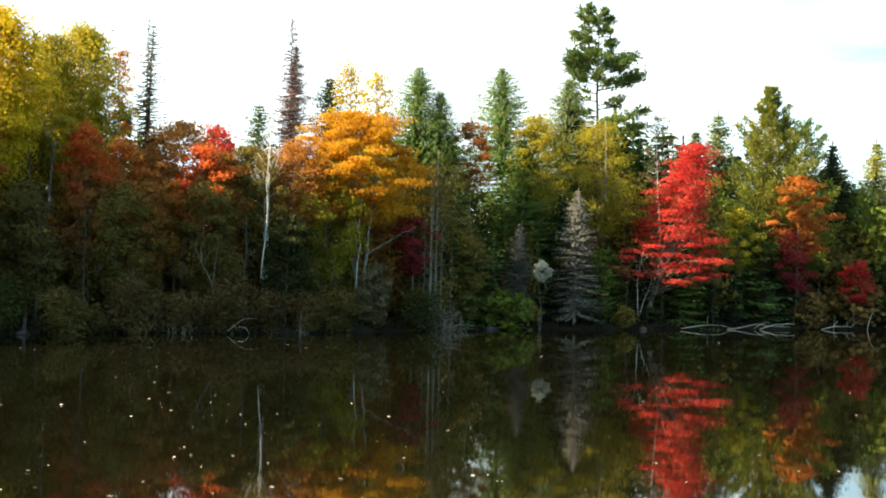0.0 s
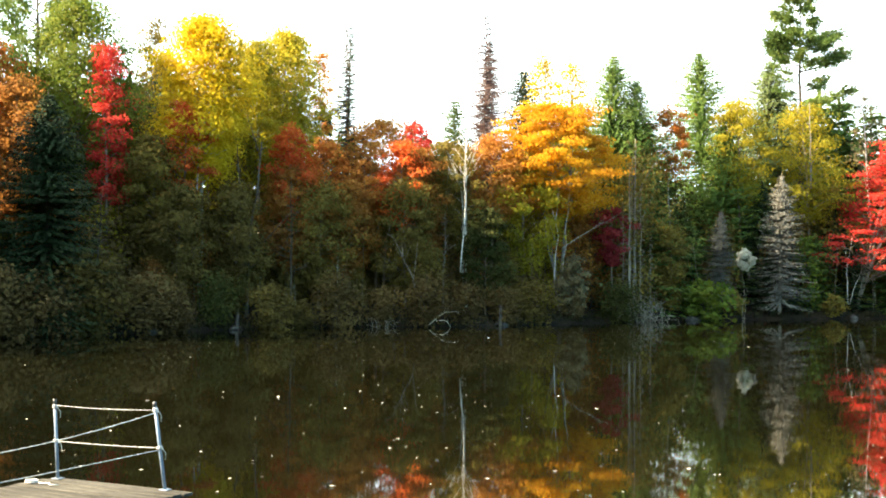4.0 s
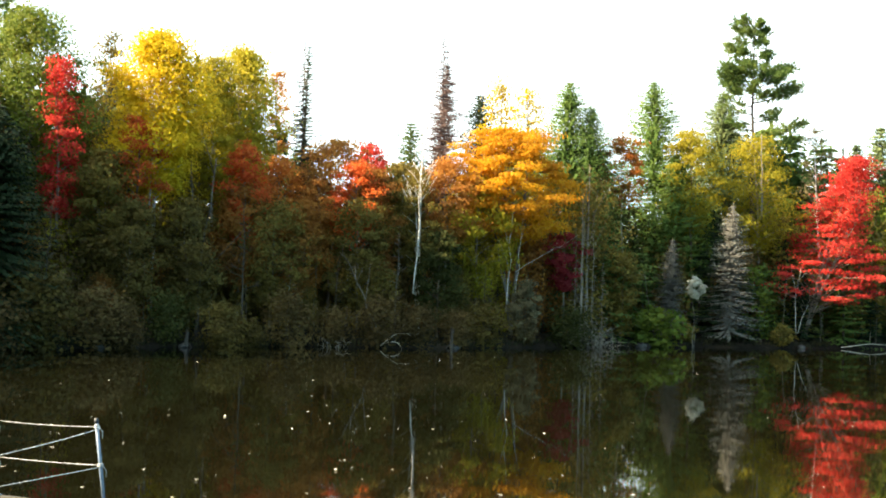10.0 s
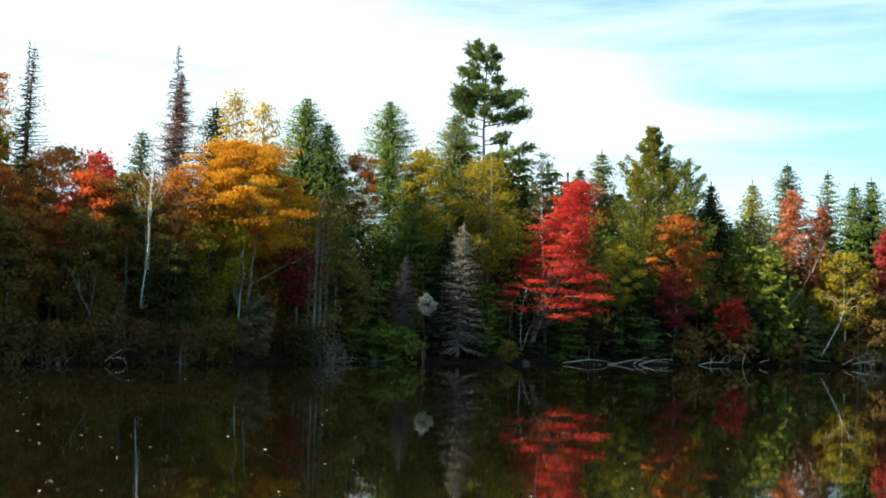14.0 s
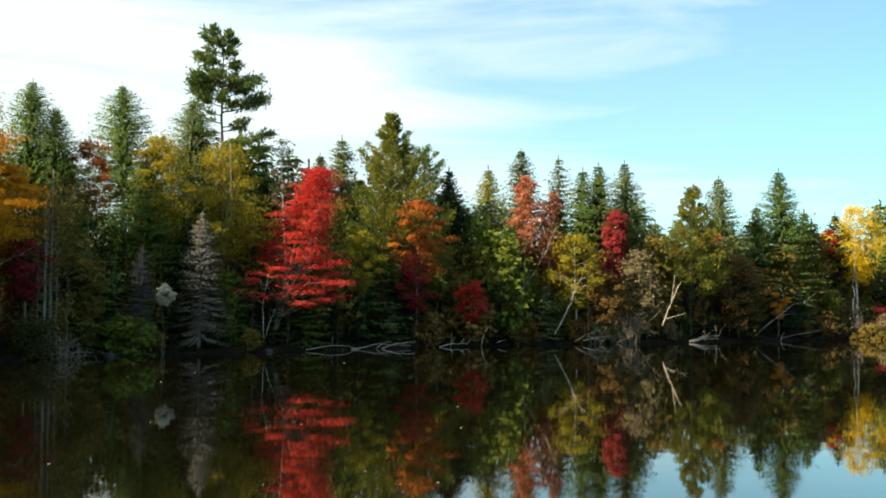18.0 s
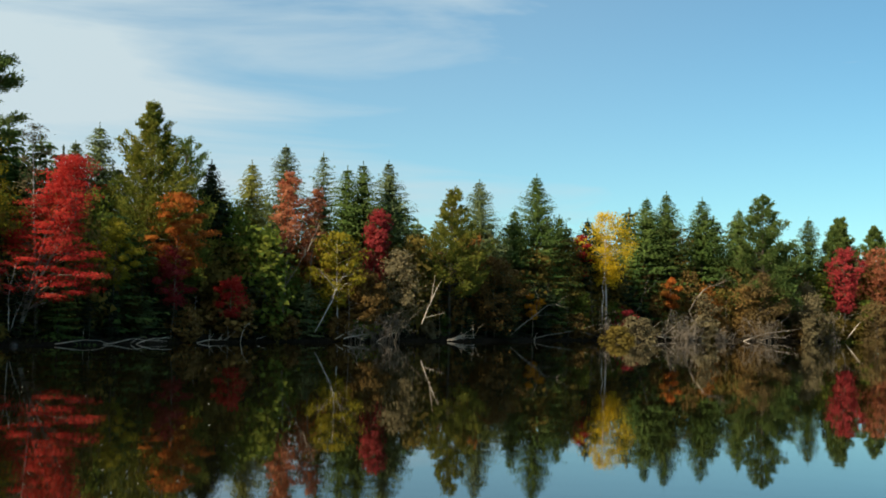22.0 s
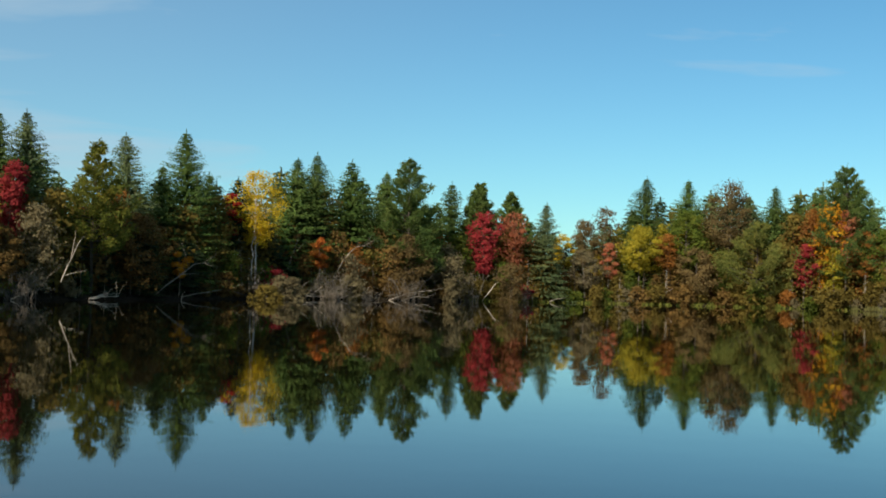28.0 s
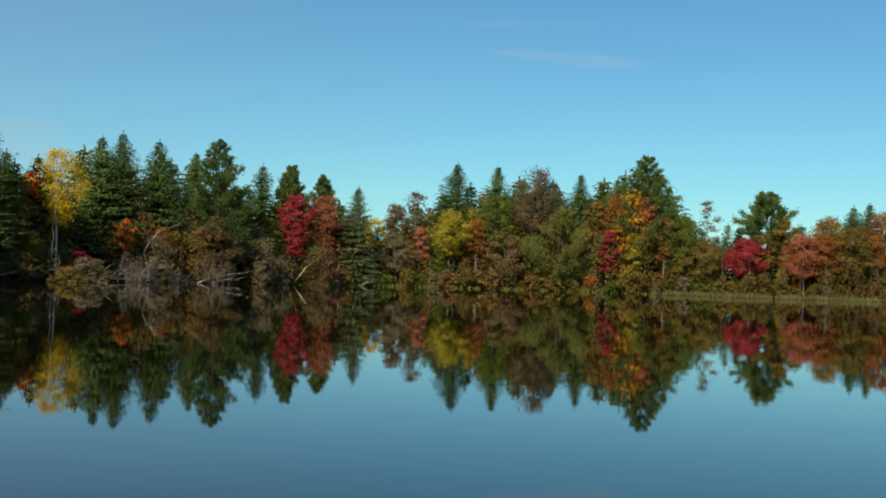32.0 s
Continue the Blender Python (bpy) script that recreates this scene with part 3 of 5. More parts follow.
def leafy(name, x, y, h, r, leaves, label, bark=GREY_BARK, far=1.0, per=0, **kw):
    near = far == 1.0
    t, c = leafy_meshes(next(serial), h, r, leaves, bark, size=0.135 if near else 0.17 * far, per=int((per or 95) * (2.9 if near else 1.9)), slim=True, **kw)
    dx = kw.get("drift", (0.0, 0.0))[0] * 0.5
    SHOWN.append((math.degrees(math.atan2(-x - dx, y)), math.hypot(x, y), r, h))
    return put(name, (("trunk", t, "white birch bark" if bark == BIRCH_BARK else ""), ("crown", c, "")), x, y, ground_z(x, y), 0.0, label, "tree", "broadleaf trees on the shore")


def dead(x, y, h, r, label="grey dead tree with bare branches", name="dead_tree", **kw):
    t = bare_meshes(next(serial), h, r, **kw)
    return put(name, (("trunk", t, ""),), x, y, ground_z(x, y), 0.0, label, "dead tree")



def fallen(name, a, b, r, label, stubs=3, mat=DEADWOOD, bend=0.05):
    """A log, branch or leaning stem from a to b, tapered and bent, with broken side branches."""
    rng = np.random.default_rng(next(serial))
    wood = Wood()
    a, b = np.array(a), np.array(b)
    n = np.linalg.norm(b - a)
    t = np.linspace(0, 1, 8)
    sag = random_ways(rng, 1)[0] * np.array([1, 1, 0.4]) + np.array([0, 0, 0.7])
    p = a + (b - a) * t[:, None] + sag * (bend * n * np.sin(np.pi * t))[:, None] + rng.normal(0, 0.012 * n, (8, 3)) * np.minimum(t, 1 - t)[:, None] * 2
    r *= 0.5
    wood.tube(p, r * (1 - 0.6 * t) * (1 + 0.12 * np.sin(7 * t)))
    twigs = []
    for _ in range(stubs):
        twig = Wood()
        s = rng.uniform(0.25, 0.97)
        q = np.array([np.interp(s, t, p[:, k]) for k in range(3)])
        w = random_ways(rng, 1)[0] + np.array([0, 0, 0.5]) + 0.6 * (b - a) / n
        L = n * rng.uniform(0.1, 0.3)
        twig.tube([q, q + w * L * 0.5, q + w * L + rng.normal(0, 0.1 * L, 3)], (r * 0.45, r * 0.3, r * 0.12), 4)
        twigs.append(twig.mesh("side_branch", mat))
    me = wood.mesh(name, mat)
    me.transform(Matrix.Translation(-Vector(a)))
    ob = new(name, me)
    ob.location = a
    for tw in twigs:
        tw.transform(Matrix.Translation(-Vector(a)))
        new("side_branch", tw).parent = ob
    return tagged(ob, label, "log" if "log" in name else "dead wood")


def rock(x, y, wide, high, label):
    rng = np.random.default_rng(next(serial))
    bm = bmesh.new()
    bmesh.ops.create_icosphere(bm, subdivisions=3, radius=1)
    off = Vector(rng.uniform(0, 50, 3))
    for v in bm.verts:
        d = 1 + 0.35 * noise.noise(v.co * 1.3 + off) + 0.12 * noise.noise(v.co * 4 + off)
        v.co = Vector((v.co.x * wide * 0.36 * d, v.co.y * wide * 0.3 * d, v.co.z * high * 0.6 * d))
    me = bpy.data.meshes.new("shore_rock")
    bm.to_mesh(me)
    bm.free()
    me.materials.append(ROCK)
    ob = new("shore_rock", me)
    ob.location = (x, y, 0.03)
    return tagged(ob, label, "rock")


def stump(x, y, high, label):
    rng = np.random.default_rng(next(serial))
    wood = Wood()
    t = np.linspace(0, 1, 5)
    wood.tube(np.stack([0.06 * t + rng.normal(0, 0.02, 5), rng.normal(0, 0.02, 5), -0.4 + (high + 0.4) * t], 1), 0.13 - 0.05 * t)
    for a in rng.uniform(0, 6.28, 5):
        wood.tube([(0.1 * math.cos(a), 0.1 * math.sin(a), 0.2), (0.3 * math.cos(a), 0.3 * math.sin(a), 0.0), (0.5 * math.cos(a), 0.5 * math.sin(a), -0.3)], (0.06, 0.05, 0.03), 4)
    for k in range(3):
        wood.tube([(0.05 * k - 0.03, 0.02, high - 0.1), (0.05 * k - 0.03, 0.02, high + rng.uniform(0.05, 0.2))], (0.04, 0.01), 4)
    ob = new("tree_stump", wood.mesh("tree_stump", BARK))
    ob.location = (x, y, 0.0)
    return tagged(ob, label, "stump")


# limbs of the old pine: metres below the top, bearing from +x, length, fullness
OLD_BOUGHS = [
    (0.2, 200, 0.6, 1.3), (0.3, 20, 0.5, 1.2), (0.6, 170, 1.1, 1.4), (0.7, 300, 0.7, 1.3), (0.9, 95, 0.8, 1.2), (1.0, 10, 0.7, 1.2), (1.1, 190, 1.2, 1.4), (1.3, 340, 0.9, 1.2), (1.4, 240, 0.9, 1.3), (1.6, 60, 0.9, 1.1), (1.8, 180, 1.0, 1.2), (2.0, 320, 0.9, 1.2),
    (2.4, 185, 1.7, 1.4), (2.5, 160, 1.6, 1.3), (2.6, 10, 0.9, 1.2), (2.7, 230, 1.2, 1.3), (2.9, 340, 1.0, 1.1), (3.1, 100, 1.1, 0.9), (3.3, 200, 1.2, 0.9), (3.5, 20, 1.0, 0.9), (3.7, 270, 1.1, 1.0),
    (4.0, 180, 2.0, 1.5), (4.1, 0, 1.8, 1.2), (4.2, 205, 2.0, 1.5), (4.3, 250, 1.8, 1.4), (4.4, 0, 2.5, 1.4), (4.5, 150, 2.0, 1.4), (4.6, 290, 1.8, 1.4), (4.8, 190, 2.1, 1.5), (5.0, 330, 2.1, 1.4), (5.2, 170, 2.0, 1.3), (5.3, 90, 1.8, 1.0), (5.5, 270, 1.6, 1.2), (5.7, 200, 1.8, 1.1),
    (5.8, 355, 3.0, 1.4), (6.1, 10, 2.9, 1.3), (6.2, 300, 1.6, 1.1), (6.4, 185, 1.9, 0.6), (7.0, 175, 1.8, 0.4), (7.3, 340, 1.5, 0.9), (7.6, 20, 1.6, 0.9), (8.2, 200, 1.7, 0.5), (8.8, 355, 3.1, 1.1), (9.3, 300, 2.2, 1.0), (9.8, 10, 3.0, 1.0), (10.5, 230, 2.0, 0.9),
]
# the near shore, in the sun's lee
spruce(-32.6, 46.4, 14.2, 4.6, SHADED_DARK_SPRUCE, "dark blue-green spruce at the water's edge", density=1.2, slope=0.6, droop=0.35)
leafy("maple_tree", -35.9, 52.9, 16.3, 1.19, RED, "slender red maple behind the spruces", low=0.45, clumps=30, shape=0.5)
pine(-36.1, 60.7, 19.6, 3.89, PINE, "tall dark white pine behind the birches", bare=0.5)
leafy("maple_tree", -35.2, 55.7, 14.1, 2.11, ORANGE, "tall orange maple with a narrow crown", low=0.45)
leafy("aspen_tree", -32.0, 58.8, 16.5, 3.39, GREEN, "big yellow-green aspen with a dense crown", low=0.35, clumps=120)
spruce(-29.4, 50.4, 10.6, 4.2, SHADED_DARK_SPRUCE, "broad dark spruce hanging over the water", density=1.6, droop=0.5, ragged=0.25, slope=0.75)
leafy("maple_tree", -29.8, 57.2, 13.6, 1.29, RED, "slender bright red maple on the lake shore", low=0.4, clumps=26, per=70)
leafy("aspen_tree", -31.1, 64.6, 16.2, 1.34, OLIVE, "thin olive aspen on the lake shore", low=0.55, clumps=22, per=60)
leafy("birch_tree", -26.7, 61.5, 15.8, 3.49, YELLOW, "bright yellow birch with a white trunk", bark=BIRCH_BARK, low=0.45, clumps=120, per=110, shape=0.5)
leafy("maple_tree", -27.1, 59.4, 11.0, 1.9, SCARLET, "small orange-red maple under the birch", low=0.5, clumps=26, per=60)
leafy("birch_tree", -24.7, 65.4, 15.4, 2.05, YELLOW_GREEN, "yellow birch with thin upper leaves", bark=BIRCH_BARK, low=0.45, clumps=60, per=80)
leafy("aspen_tree", -24.1, 68.8, 16.3, 2.53, YELLOW_GREEN, "yellow-green aspen with a round crown", low=0.5, clumps=90)
leafy("maple_tree", -23.2, 72.3, 15.6, 1.01, RUST, "thin rust-brown tree behind the aspen", low=0.6, clumps=14, per=50)
spruce(-22.1, 73.3, 17.6, 2.4, SHADED_DARK_SPRUCE, "thin black spruce spire with gaps between its boughs", density=0.5, ragged=0.9, bare=0.3, droop=0.1, gap=1.5, slope=0.5, fine=0.65)
leafy("maple_tree", -22.3, 64.2, 10.2, 1.5, SCARLET, "slim scarlet maple on the lake shore", low=0.42, clumps=34, per=60)
leafy("maple_tree", -19.3, 70.2, 11.0, 3.31, RUST, "rusty red maple with a broad crown", low=0.5, clumps=50)
leafy("maple_tree", -19.2, 67.0, 8.4, 1.49, RUST, "young rusty maple on the lake shore", low=0.6, clumps=16, per=50)
leafy("maple_tree", -18.5, 77.0, 11.7, 1.48, RED, "red maple top behind the wood", low=0.6, clumps=36, per=40, spread=0.2)
spruce(-15.5, 75.3, 13.0, 1.57, SPRUCE, "thin spruce beside the birch", density=0.7)
leafy("birch_tree", -13.8, 69.8, 9.4, 1.33, OLIVE, "thin olive birch beside a bare one", bark=BIRCH_BARK, low=0.35, clumps=20, per=40)
leafy("aspen_tree", -15.2, 70.9, 10.0, 1.93, OLIVE, "olive aspen among the birches", low=0.4, clumps=36)
spruce(-14.0, 78.0, 17.2, 3.3, DEAD_NEEDLES, "dead spruce with purple-brown needles", density=0.95, ragged=0.75, bare=0.3, gap=1.05, droop=0.05, slope=0.44, fine=0.7)
spruce(-12.0, 80.8, 15.8, 1.84, SHADED_DARK_SPRUCE, "thin dark spruce on the lake shore", density=0.8)
leafy("maple_tree", -8.9, 75.5, 13.0, 5.07, GOLD, "golden orange maple with several pale stems", stems=4, low=0.46, clumps=150, flat=0.3, shape=0.42, spread=0.11, ragged=0.45)
leafy("maple_tree", -10.5, 76.9, 16.3, 1.24, YELLOW, "thin yellow maple top on the lake shore", low=0.66, clumps=40, per=20, spread=0.17)
leafy("maple_tree", -8.5, 79.4, 16.0, 1.49, YELLOW, "sparse yellow maple top on the lake shore", low=0.66, clumps=40, per=20, spread=0.17)
leafy("maple_tree", -12.4, 72.3, 10.5, 2.35, RUST, "rust-orange young maple on the lake shore", low=0.5, clumps=36)
spruce(-6.5, 84.8, 17.4, 5.21, FIR, "green fir with dense boughs")
spruce(-4.7, 84.7, 15.6, 3.90, FIR, "slim green fir on the lake shore")
leafy("maple_tree", -2.3, 85.5, 13.8, 2.17, ORANGE, "small orange and red maple between firs", low=0.65, clumps=24, per=70)
spruce(-0.2, 91.8, 18.6, 5.62, FIR, "tall green fir with a pointed top")
spruce(1.2, 89.8, 12.9, 3.67, FIR, "young green fir on the lake shore")
leafy("aspen_tree", 2.5, 89.8, 14.7, 2.64, YELLOW_GREEN, "yellowing aspen between firs on the lake shore", low=0.5, clumps=40)
spruce(4.6, 98.0, 18.9, 5.01, GREY_FIR, "pale green fir behind the pine")
leafy("maple_tree", -10.9, 73.5, 9.7, 2.58, YELLOW_GREEN, "yellow-green young maple below the golden maple", low=0.25, clumps=46)
leafy("maple_tree", -20.9, 64.5, 7.2, 2.72, OLIVE, "olive maple at the bank", low=0.2, clumps=46)
leafy("maple_tree", -24.1, 60.6, 7.0, 2.09, SHADED_OLIVE, "olive tree at the bank, leaves darkened as in shade", low=0.15, clumps=46)
leafy("maple_tree", -26.4, 57.7, 6.8, 2.03, SHADED_OLIVE, "tree at the bank, olive leaves darkened as in shade", low=0.15, clumps=46)
leafy("aspen_tree", -16.7, 67.1, 7.4, 2.21, OLIVE, "olive-brown young aspen at the bank", low=0.2, clumps=46)
leafy("aspen_tree", -12.5, 69.3, 6.2, 1.69, SHADED_GREEN, "green young aspen, leaves darkened as in shade", low=0.15, clumps=36)
leafy("willow_shrub", -7.8, 73.1, 3.7, 1.35, TAN, "tan dry willow shrub at the water", low=0.05, clumps=30, stems=5, trunk_r=0.03, ragged=0.6, per=70)
leafy("maple_tree", -5.8, 77.5, 6.8, 1.45, DEEP_RED, "deep red low maple in the shade", low=0.45, clumps=20)
leafy("maple_tree", -2.3, 80.6, 6.0, 1.29, OLIVE, "olive brown shrub tree at the bank", low=0.1, clumps=26)
leafy("maple_tree", -22.7, 63.8, 8.1, 1.99, RUST, "rust-orange young maple in the wood", low=0.3, clumps=44)
leafy("maple_tree", -21.4, 66.5, 9.5, 1.87, ORANGE, "orange young maple in the wood", low=0.4, clumps=36, per=70)
leafy("maple_tree", -19.8, 66.2, 7.3, 2.03, RUST, "rusty young maple at the bank", low=0.25, clumps=44)
leafy("maple_tree", -17.5, 67.6, 9.6, 1.9, SCARLET, "scarlet and orange young maple in the wood", low=0.5, clumps=30, per=55)
leafy("maple_tree", -15.9, 69.5, 9.4, 1.71, RUST, "rust-brown maple in the wood", low=0.3, clumps=40)
leafy("maple_tree", -28.2, 58.1, 9.2, 2.07, OLIVE, "olive-gold maple in the wood", low=0.3, clumps=44)
leafy("maple_tree", -33.1, 53.8, 11.4, 2.02, RUST, "rust-gold maple behind the spruces", low=0.4, clumps=44)
leafy("willow_shrub", 2.5, 82.6, 5.1, 0.6, PALE, "pale dry tuft of leaves at the edge of the wood", low=0.74, clumps=10, per=60, flat=1.0, stems=2, trunk_r=0.025)
# the bend of the shore
pine(7.0, 94.6, 23.4, 4.0, PINE, "tall old white pine with layered plumes over the wood", flat=0.5, bend=0.002, boughs=OLD_BOUGHS)
leafy("aspen_tree", 7.6, 92.2, 14.8, 3.7, YELLOW_GREEN, "yellow-green aspen below the tall pine", low=0.42, clumps=70, flat=0.5, ragged=0.6, per=60)
leafy("birch_tree", 12.5, 96.9, 16.2, 1.83, TAN, "pale thin birch with dry leaves", bark=BIRCH_BARK, low=0.55, clumps=16, per=40)
spruce(16.6, 106.4, 15.8, 3.02, GREY_FIR, "small grey-green fir on the lake shore", far=1.3)
spruce(18.6, 108.8, 17.8, 3.38, GREY_FIR, "grey-green fir behind the red maple", far=1.3)
leafy("maple_tree", 10.6, 91.6, 13.7, 6.0, RED, "brilliant red maple over the water", stems=4, low=0.2, clumps=110, cone=True, flat=0.2, ragged=0.3, spread=0.11, per=75, drift=(3.6, 0.5))
leafy("aspen_tree", 18.3, 97.6, 9.5, 2.25, YELLOW_GREEN, "small yellow-green aspen on the lake shore", low=0.45, clumps=26)
pine(22.8, 106.7, 20.1, 6.6, YELLOW_PINE, "broad yellow-green white pine on the lake shore", bare=0.12, limbs=92, power=1.1, sweep=0.5, thin=1.15)
pine(26.9, 110.9, 17.2, 3.7, PINE, "darker pine with turned-up boughs", bare=0.4, limbs=30, power=0.7, sweep=0.6, thin=0.8)
leafy("maple_tree", 24.6, 103.1, 12.3, 3.5, ORANGE, "small orange maple reddening below", low=0.42, clumps=40, flat=0.3, ragged=0.4, spread=0.14, far=1.3)
leafy("maple_tree", 23.9, 101.3, 7.6, 1.95, DEEP_RED, "deep red low maple on the lake shore", low=0.35, clumps=18)
spruce(29.4, 110.1, 15.6, 3.20, SHADED_DARK_SPRUCE, "narrow dark spruce on the lake shore", density=1.3, far=1.3)
spruce(34.2, 114.3, 16.3, 4.27, LARCH, "olive green fir on the lake shore", far=1.3)
spruce(39.2, 118.3, 18.7, 3.82, GREY_FIR, "pale grey-green larch behind the red maple", far=1.3)
leafy("maple_tree", 36.9, 111.6, 15.6, 1.3, CORAL, "slender coral red maple with a thin crown", low=0.5, clumps=30, per=45, ragged=0.5, far=1.3)
leafy("maple_tree", 39.4, 112.6, 14.2, 1.3, CORAL, "slender coral maple with a thin crown", low=0.5, clumps=26, per=45, ragged=0.5, far=1.3)
spruce(43.9, 120.3, 18.4, 3.01, GREY_FIR, "thin open fir on the lake shore", density=0.6, ragged=0.5, far=1.3)
spruce(45.6, 118.6, 17.0, 3.24, FIR, "slim green fir on the lake shore", far=1.3)
leafy("maple_tree", 46.7, 114.7, 12.8, 1.9, DEEP_RED, "crimson maple leaning before the firs", low=0.42, clumps=34, per=70, ragged=0.55, drift=(1.6, 0.6), far=1.3)
leafy("aspen_tree", 42.3, 111.3, 10.3, 3.18, YELLOW_GREEN, "leaning yellow birch over the water", bark=BIRCH_BARK, low=0.3, clumps=30, per=60, far=1.3)
leafy("maple_tree", 29.5, 104.1, 5.5, 1.73, RED, "low red maple shrub at the water", low=0.35, clumps=14, per=60, far=1.3)
# the middle of the far shore
spruce(47.8, 118.6, 17.6, 5.23, SPRUCE, "dense green spruce on the lake shore", far=1.3)
spruce(51.7, 120.9, 18.2, 6.04, GREY_FIR, "grey-green fir with a pointed top", far=1.3)
pine(57.8, 118.5, 15.9, 4.97, YELLOW_PINE, "golden green white pine on the lake shore", bare=0.25, limbs=46, power=1.05, sweep=0.3, far=1.15)
spruce(65.2, 125.6, 17.5, 6.14, GREY_FIR, "grey-green fir with a rounded top", far=1.3)
spruce(70.7, 127.7, 14.5, 5.22, SPRUCE, "small green spruce on the lake shore", far=1.3)
spruce(74.9, 129.6, 19.2, 7.64, FIR, "large green fir with a pointed top", far=1.3)
spruce(80.8, 134.0, 14.7, 4.79, SPRUCE, "small spruce behind the fir", far=1.6)
spruce(85.4, 135.2, 14.6, 4.90, SHADED_DARK_SPRUCE, "small dark spruce on the lake shore", far=1.6)
leafy("maple_tree", 87.2, 132.6, 16.0, 4.3, YELLOW, "yellow maple with a pale trunk", bark=BIRCH_BARK, low=0.42, clumps=52, ragged=0.6, shape=0.6, far=1.3, per=60)
leafy("maple_tree", 84.6, 135.0, 12.6, 1.5, RED, "thin red maple behind the yellow maple", low=0.55, clumps=14, far=1.6)
spruce(99.1, 141.5, 18.7, 8.82, SPRUCE, "dark green spruce on the lake shore", far=1.6)
spruce(102.7, 141.6, 19.7, 8.93, SPRUCE, "dark green spruce with a broad crown", far=1.6)
spruce(108.8, 141.2, 19.3, 6.83, FIR, "pointed green fir on the lake shore", far=1.6)
spruce(115.9, 141.3, 18.0, 6.53, SPRUCE, "dark spruce beside the pine", far=1.6)
pine(116.4, 136.9, 20.1, 6.6, PINE, "dark pine with stepped boughs", bare=0.12, limbs=60, sweep=0.35, far=1.3)
spruce(129.1, 141.8, 17.4, 4.31, SPRUCE, "thin spruce top on the lake shore", far=1.6)
pine(133.9, 140.4, 17.4, 3.60, PINE, "small pine above the red maples", bare=0.4, far=1.6, limbs=44)
pine(141.1, 140.2, 16.4, 2.89, PINE, "small pine top on the lake shore", bare=0.4, far=1.6, limbs=40)
leafy("maple_tree", 131.5, 136.8, 13.2, 3.44, DEEP_RED, "crimson maple on the far shore", low=0.3, clumps=40, bark=GREY_BARK, far=1.6, ragged=0.6, per=50, shape=0.6)
leafy("maple_tree", 137.7, 136.7, 13.6, 3.63, CORAL, "orange-red maple on the far shore", low=0.35, clumps=34, far=1.6, ragged=0.6, per=50, shape=0.65)
spruce(143.9, 135.6, 15.5, 5.65, GREY_FIR, "grey-green fir at the water's edge", density=1.1, far=1.6)
leafy("maple_tree", 152.5, 139.0, 10.4, 2.20, YELLOW, "small yellow maple on the lake shore", low=0.5, clumps=12, far=1.6)
leafy("maple_tree", 155.1, 137.5, 13.0, 2.77, RUSSET, "rust-red maple on the lake shore", low=0.4, clumps=20, far=1.6, ragged=0.55)
leafy("aspen_tree", 157.6, 134.9, 15.3, 3.88, BROWN, "grey-brown half-bare aspen on the lake shore", low=0.35, clumps=26, per=50, far=1.6, ragged=0.6)
leafy("maple_tree", 155.5, 131.8, 9.5, 2.18, CORAL, "thin pink-orange maple on the lake shore", low=0.4, clumps=14, per=50, far=1.6)
spruce(165.9, 133.1, 20.8, 8.69, SPRUCE, "dark green fir above the aspens", far=1.6)
leafy("aspen_tree", 159.8, 129.1, 12.4, 4.39, YELLOW_GREEN, "yellow-green aspen on the far shore", low=0.4, clumps=34, far=1.6)
leafy("maple_tree", 163.9, 126.4, 11.2, 3.32, RUST, "orange maple on the far shore", low=0.5, clumps=20, far=1.6, ragged=0.6, per=60)
spruce(172.3, 128.7, 20.5, 8.24, FIR, "green fir on the lake shore", far=1.6)
leafy("aspen_tree", 167.5, 125.1, 15.1, 3.91, GREEN, "green-yellow aspen on the lake shore", low=0.35, clumps=34, far=1.6)
leafy("oak_tree", 172.9, 121.0, 20.1, 5.35, RUSSET, "brown-orange oak with a broad crown", low=0.45, clumps=44, far=1.6, ragged=0.55, per=70)
spruce(179.1, 120.7, 17.8, 6.62, GREY_FIR, "pale fir on the lake shore", far=1.6)
spruce(181.2, 117.5, 19.5, 7.72, SPRUCE, "green spruce on the lake shore", far=1.6)
pine(172.8, 114.8, 13.6, 7.83, LARCH, "wide layered pine at the water", bare=0.08, limbs=34, sweep=0.35, far=1.3)
spruce(183.4, 113.8, 18.1, 6.06, SPRUCE, "green spruce top on the lake shore", far=1.6)
leafy("maple_tree", 177.0, 108.7, 10.1, 2.55, DEEP_RED, "dark red maple beside the pines", low=0.3, clumps=20, far=1.6, ragged=0.6, per=70)
spruce(183.6, 110.4, 18.7, 8.75, PINE, "green pine on the lake shore", far=1.6)
pine(182.6, 104.2, 22.6, 9.15, PINE, "tall broad pine on the lake shore", bare=0.12, limbs=64, sweep=0.35, far=1.3)
leafy("maple_tree", 180.4, 103.3, 15.4, 2.55, CORAL, "narrow red-orange maple on the lake shore", low=0.4, clumps=18, far=1.6, ragged=0.6, per=60)
leafy("aspen_tree", 178.1, 103.9, 9.5, 2.75, YELLOW_GREEN, "young yellow aspen on the lake shore", low=0.2, clumps=20, far=1.6, ragged=0.6, per=60)
leafy("maple_tree", 180.9, 99.9, 12.4, 2.76, RUST, "orange maple on the lake shore", low=0.4, clumps=18, far=1.6)
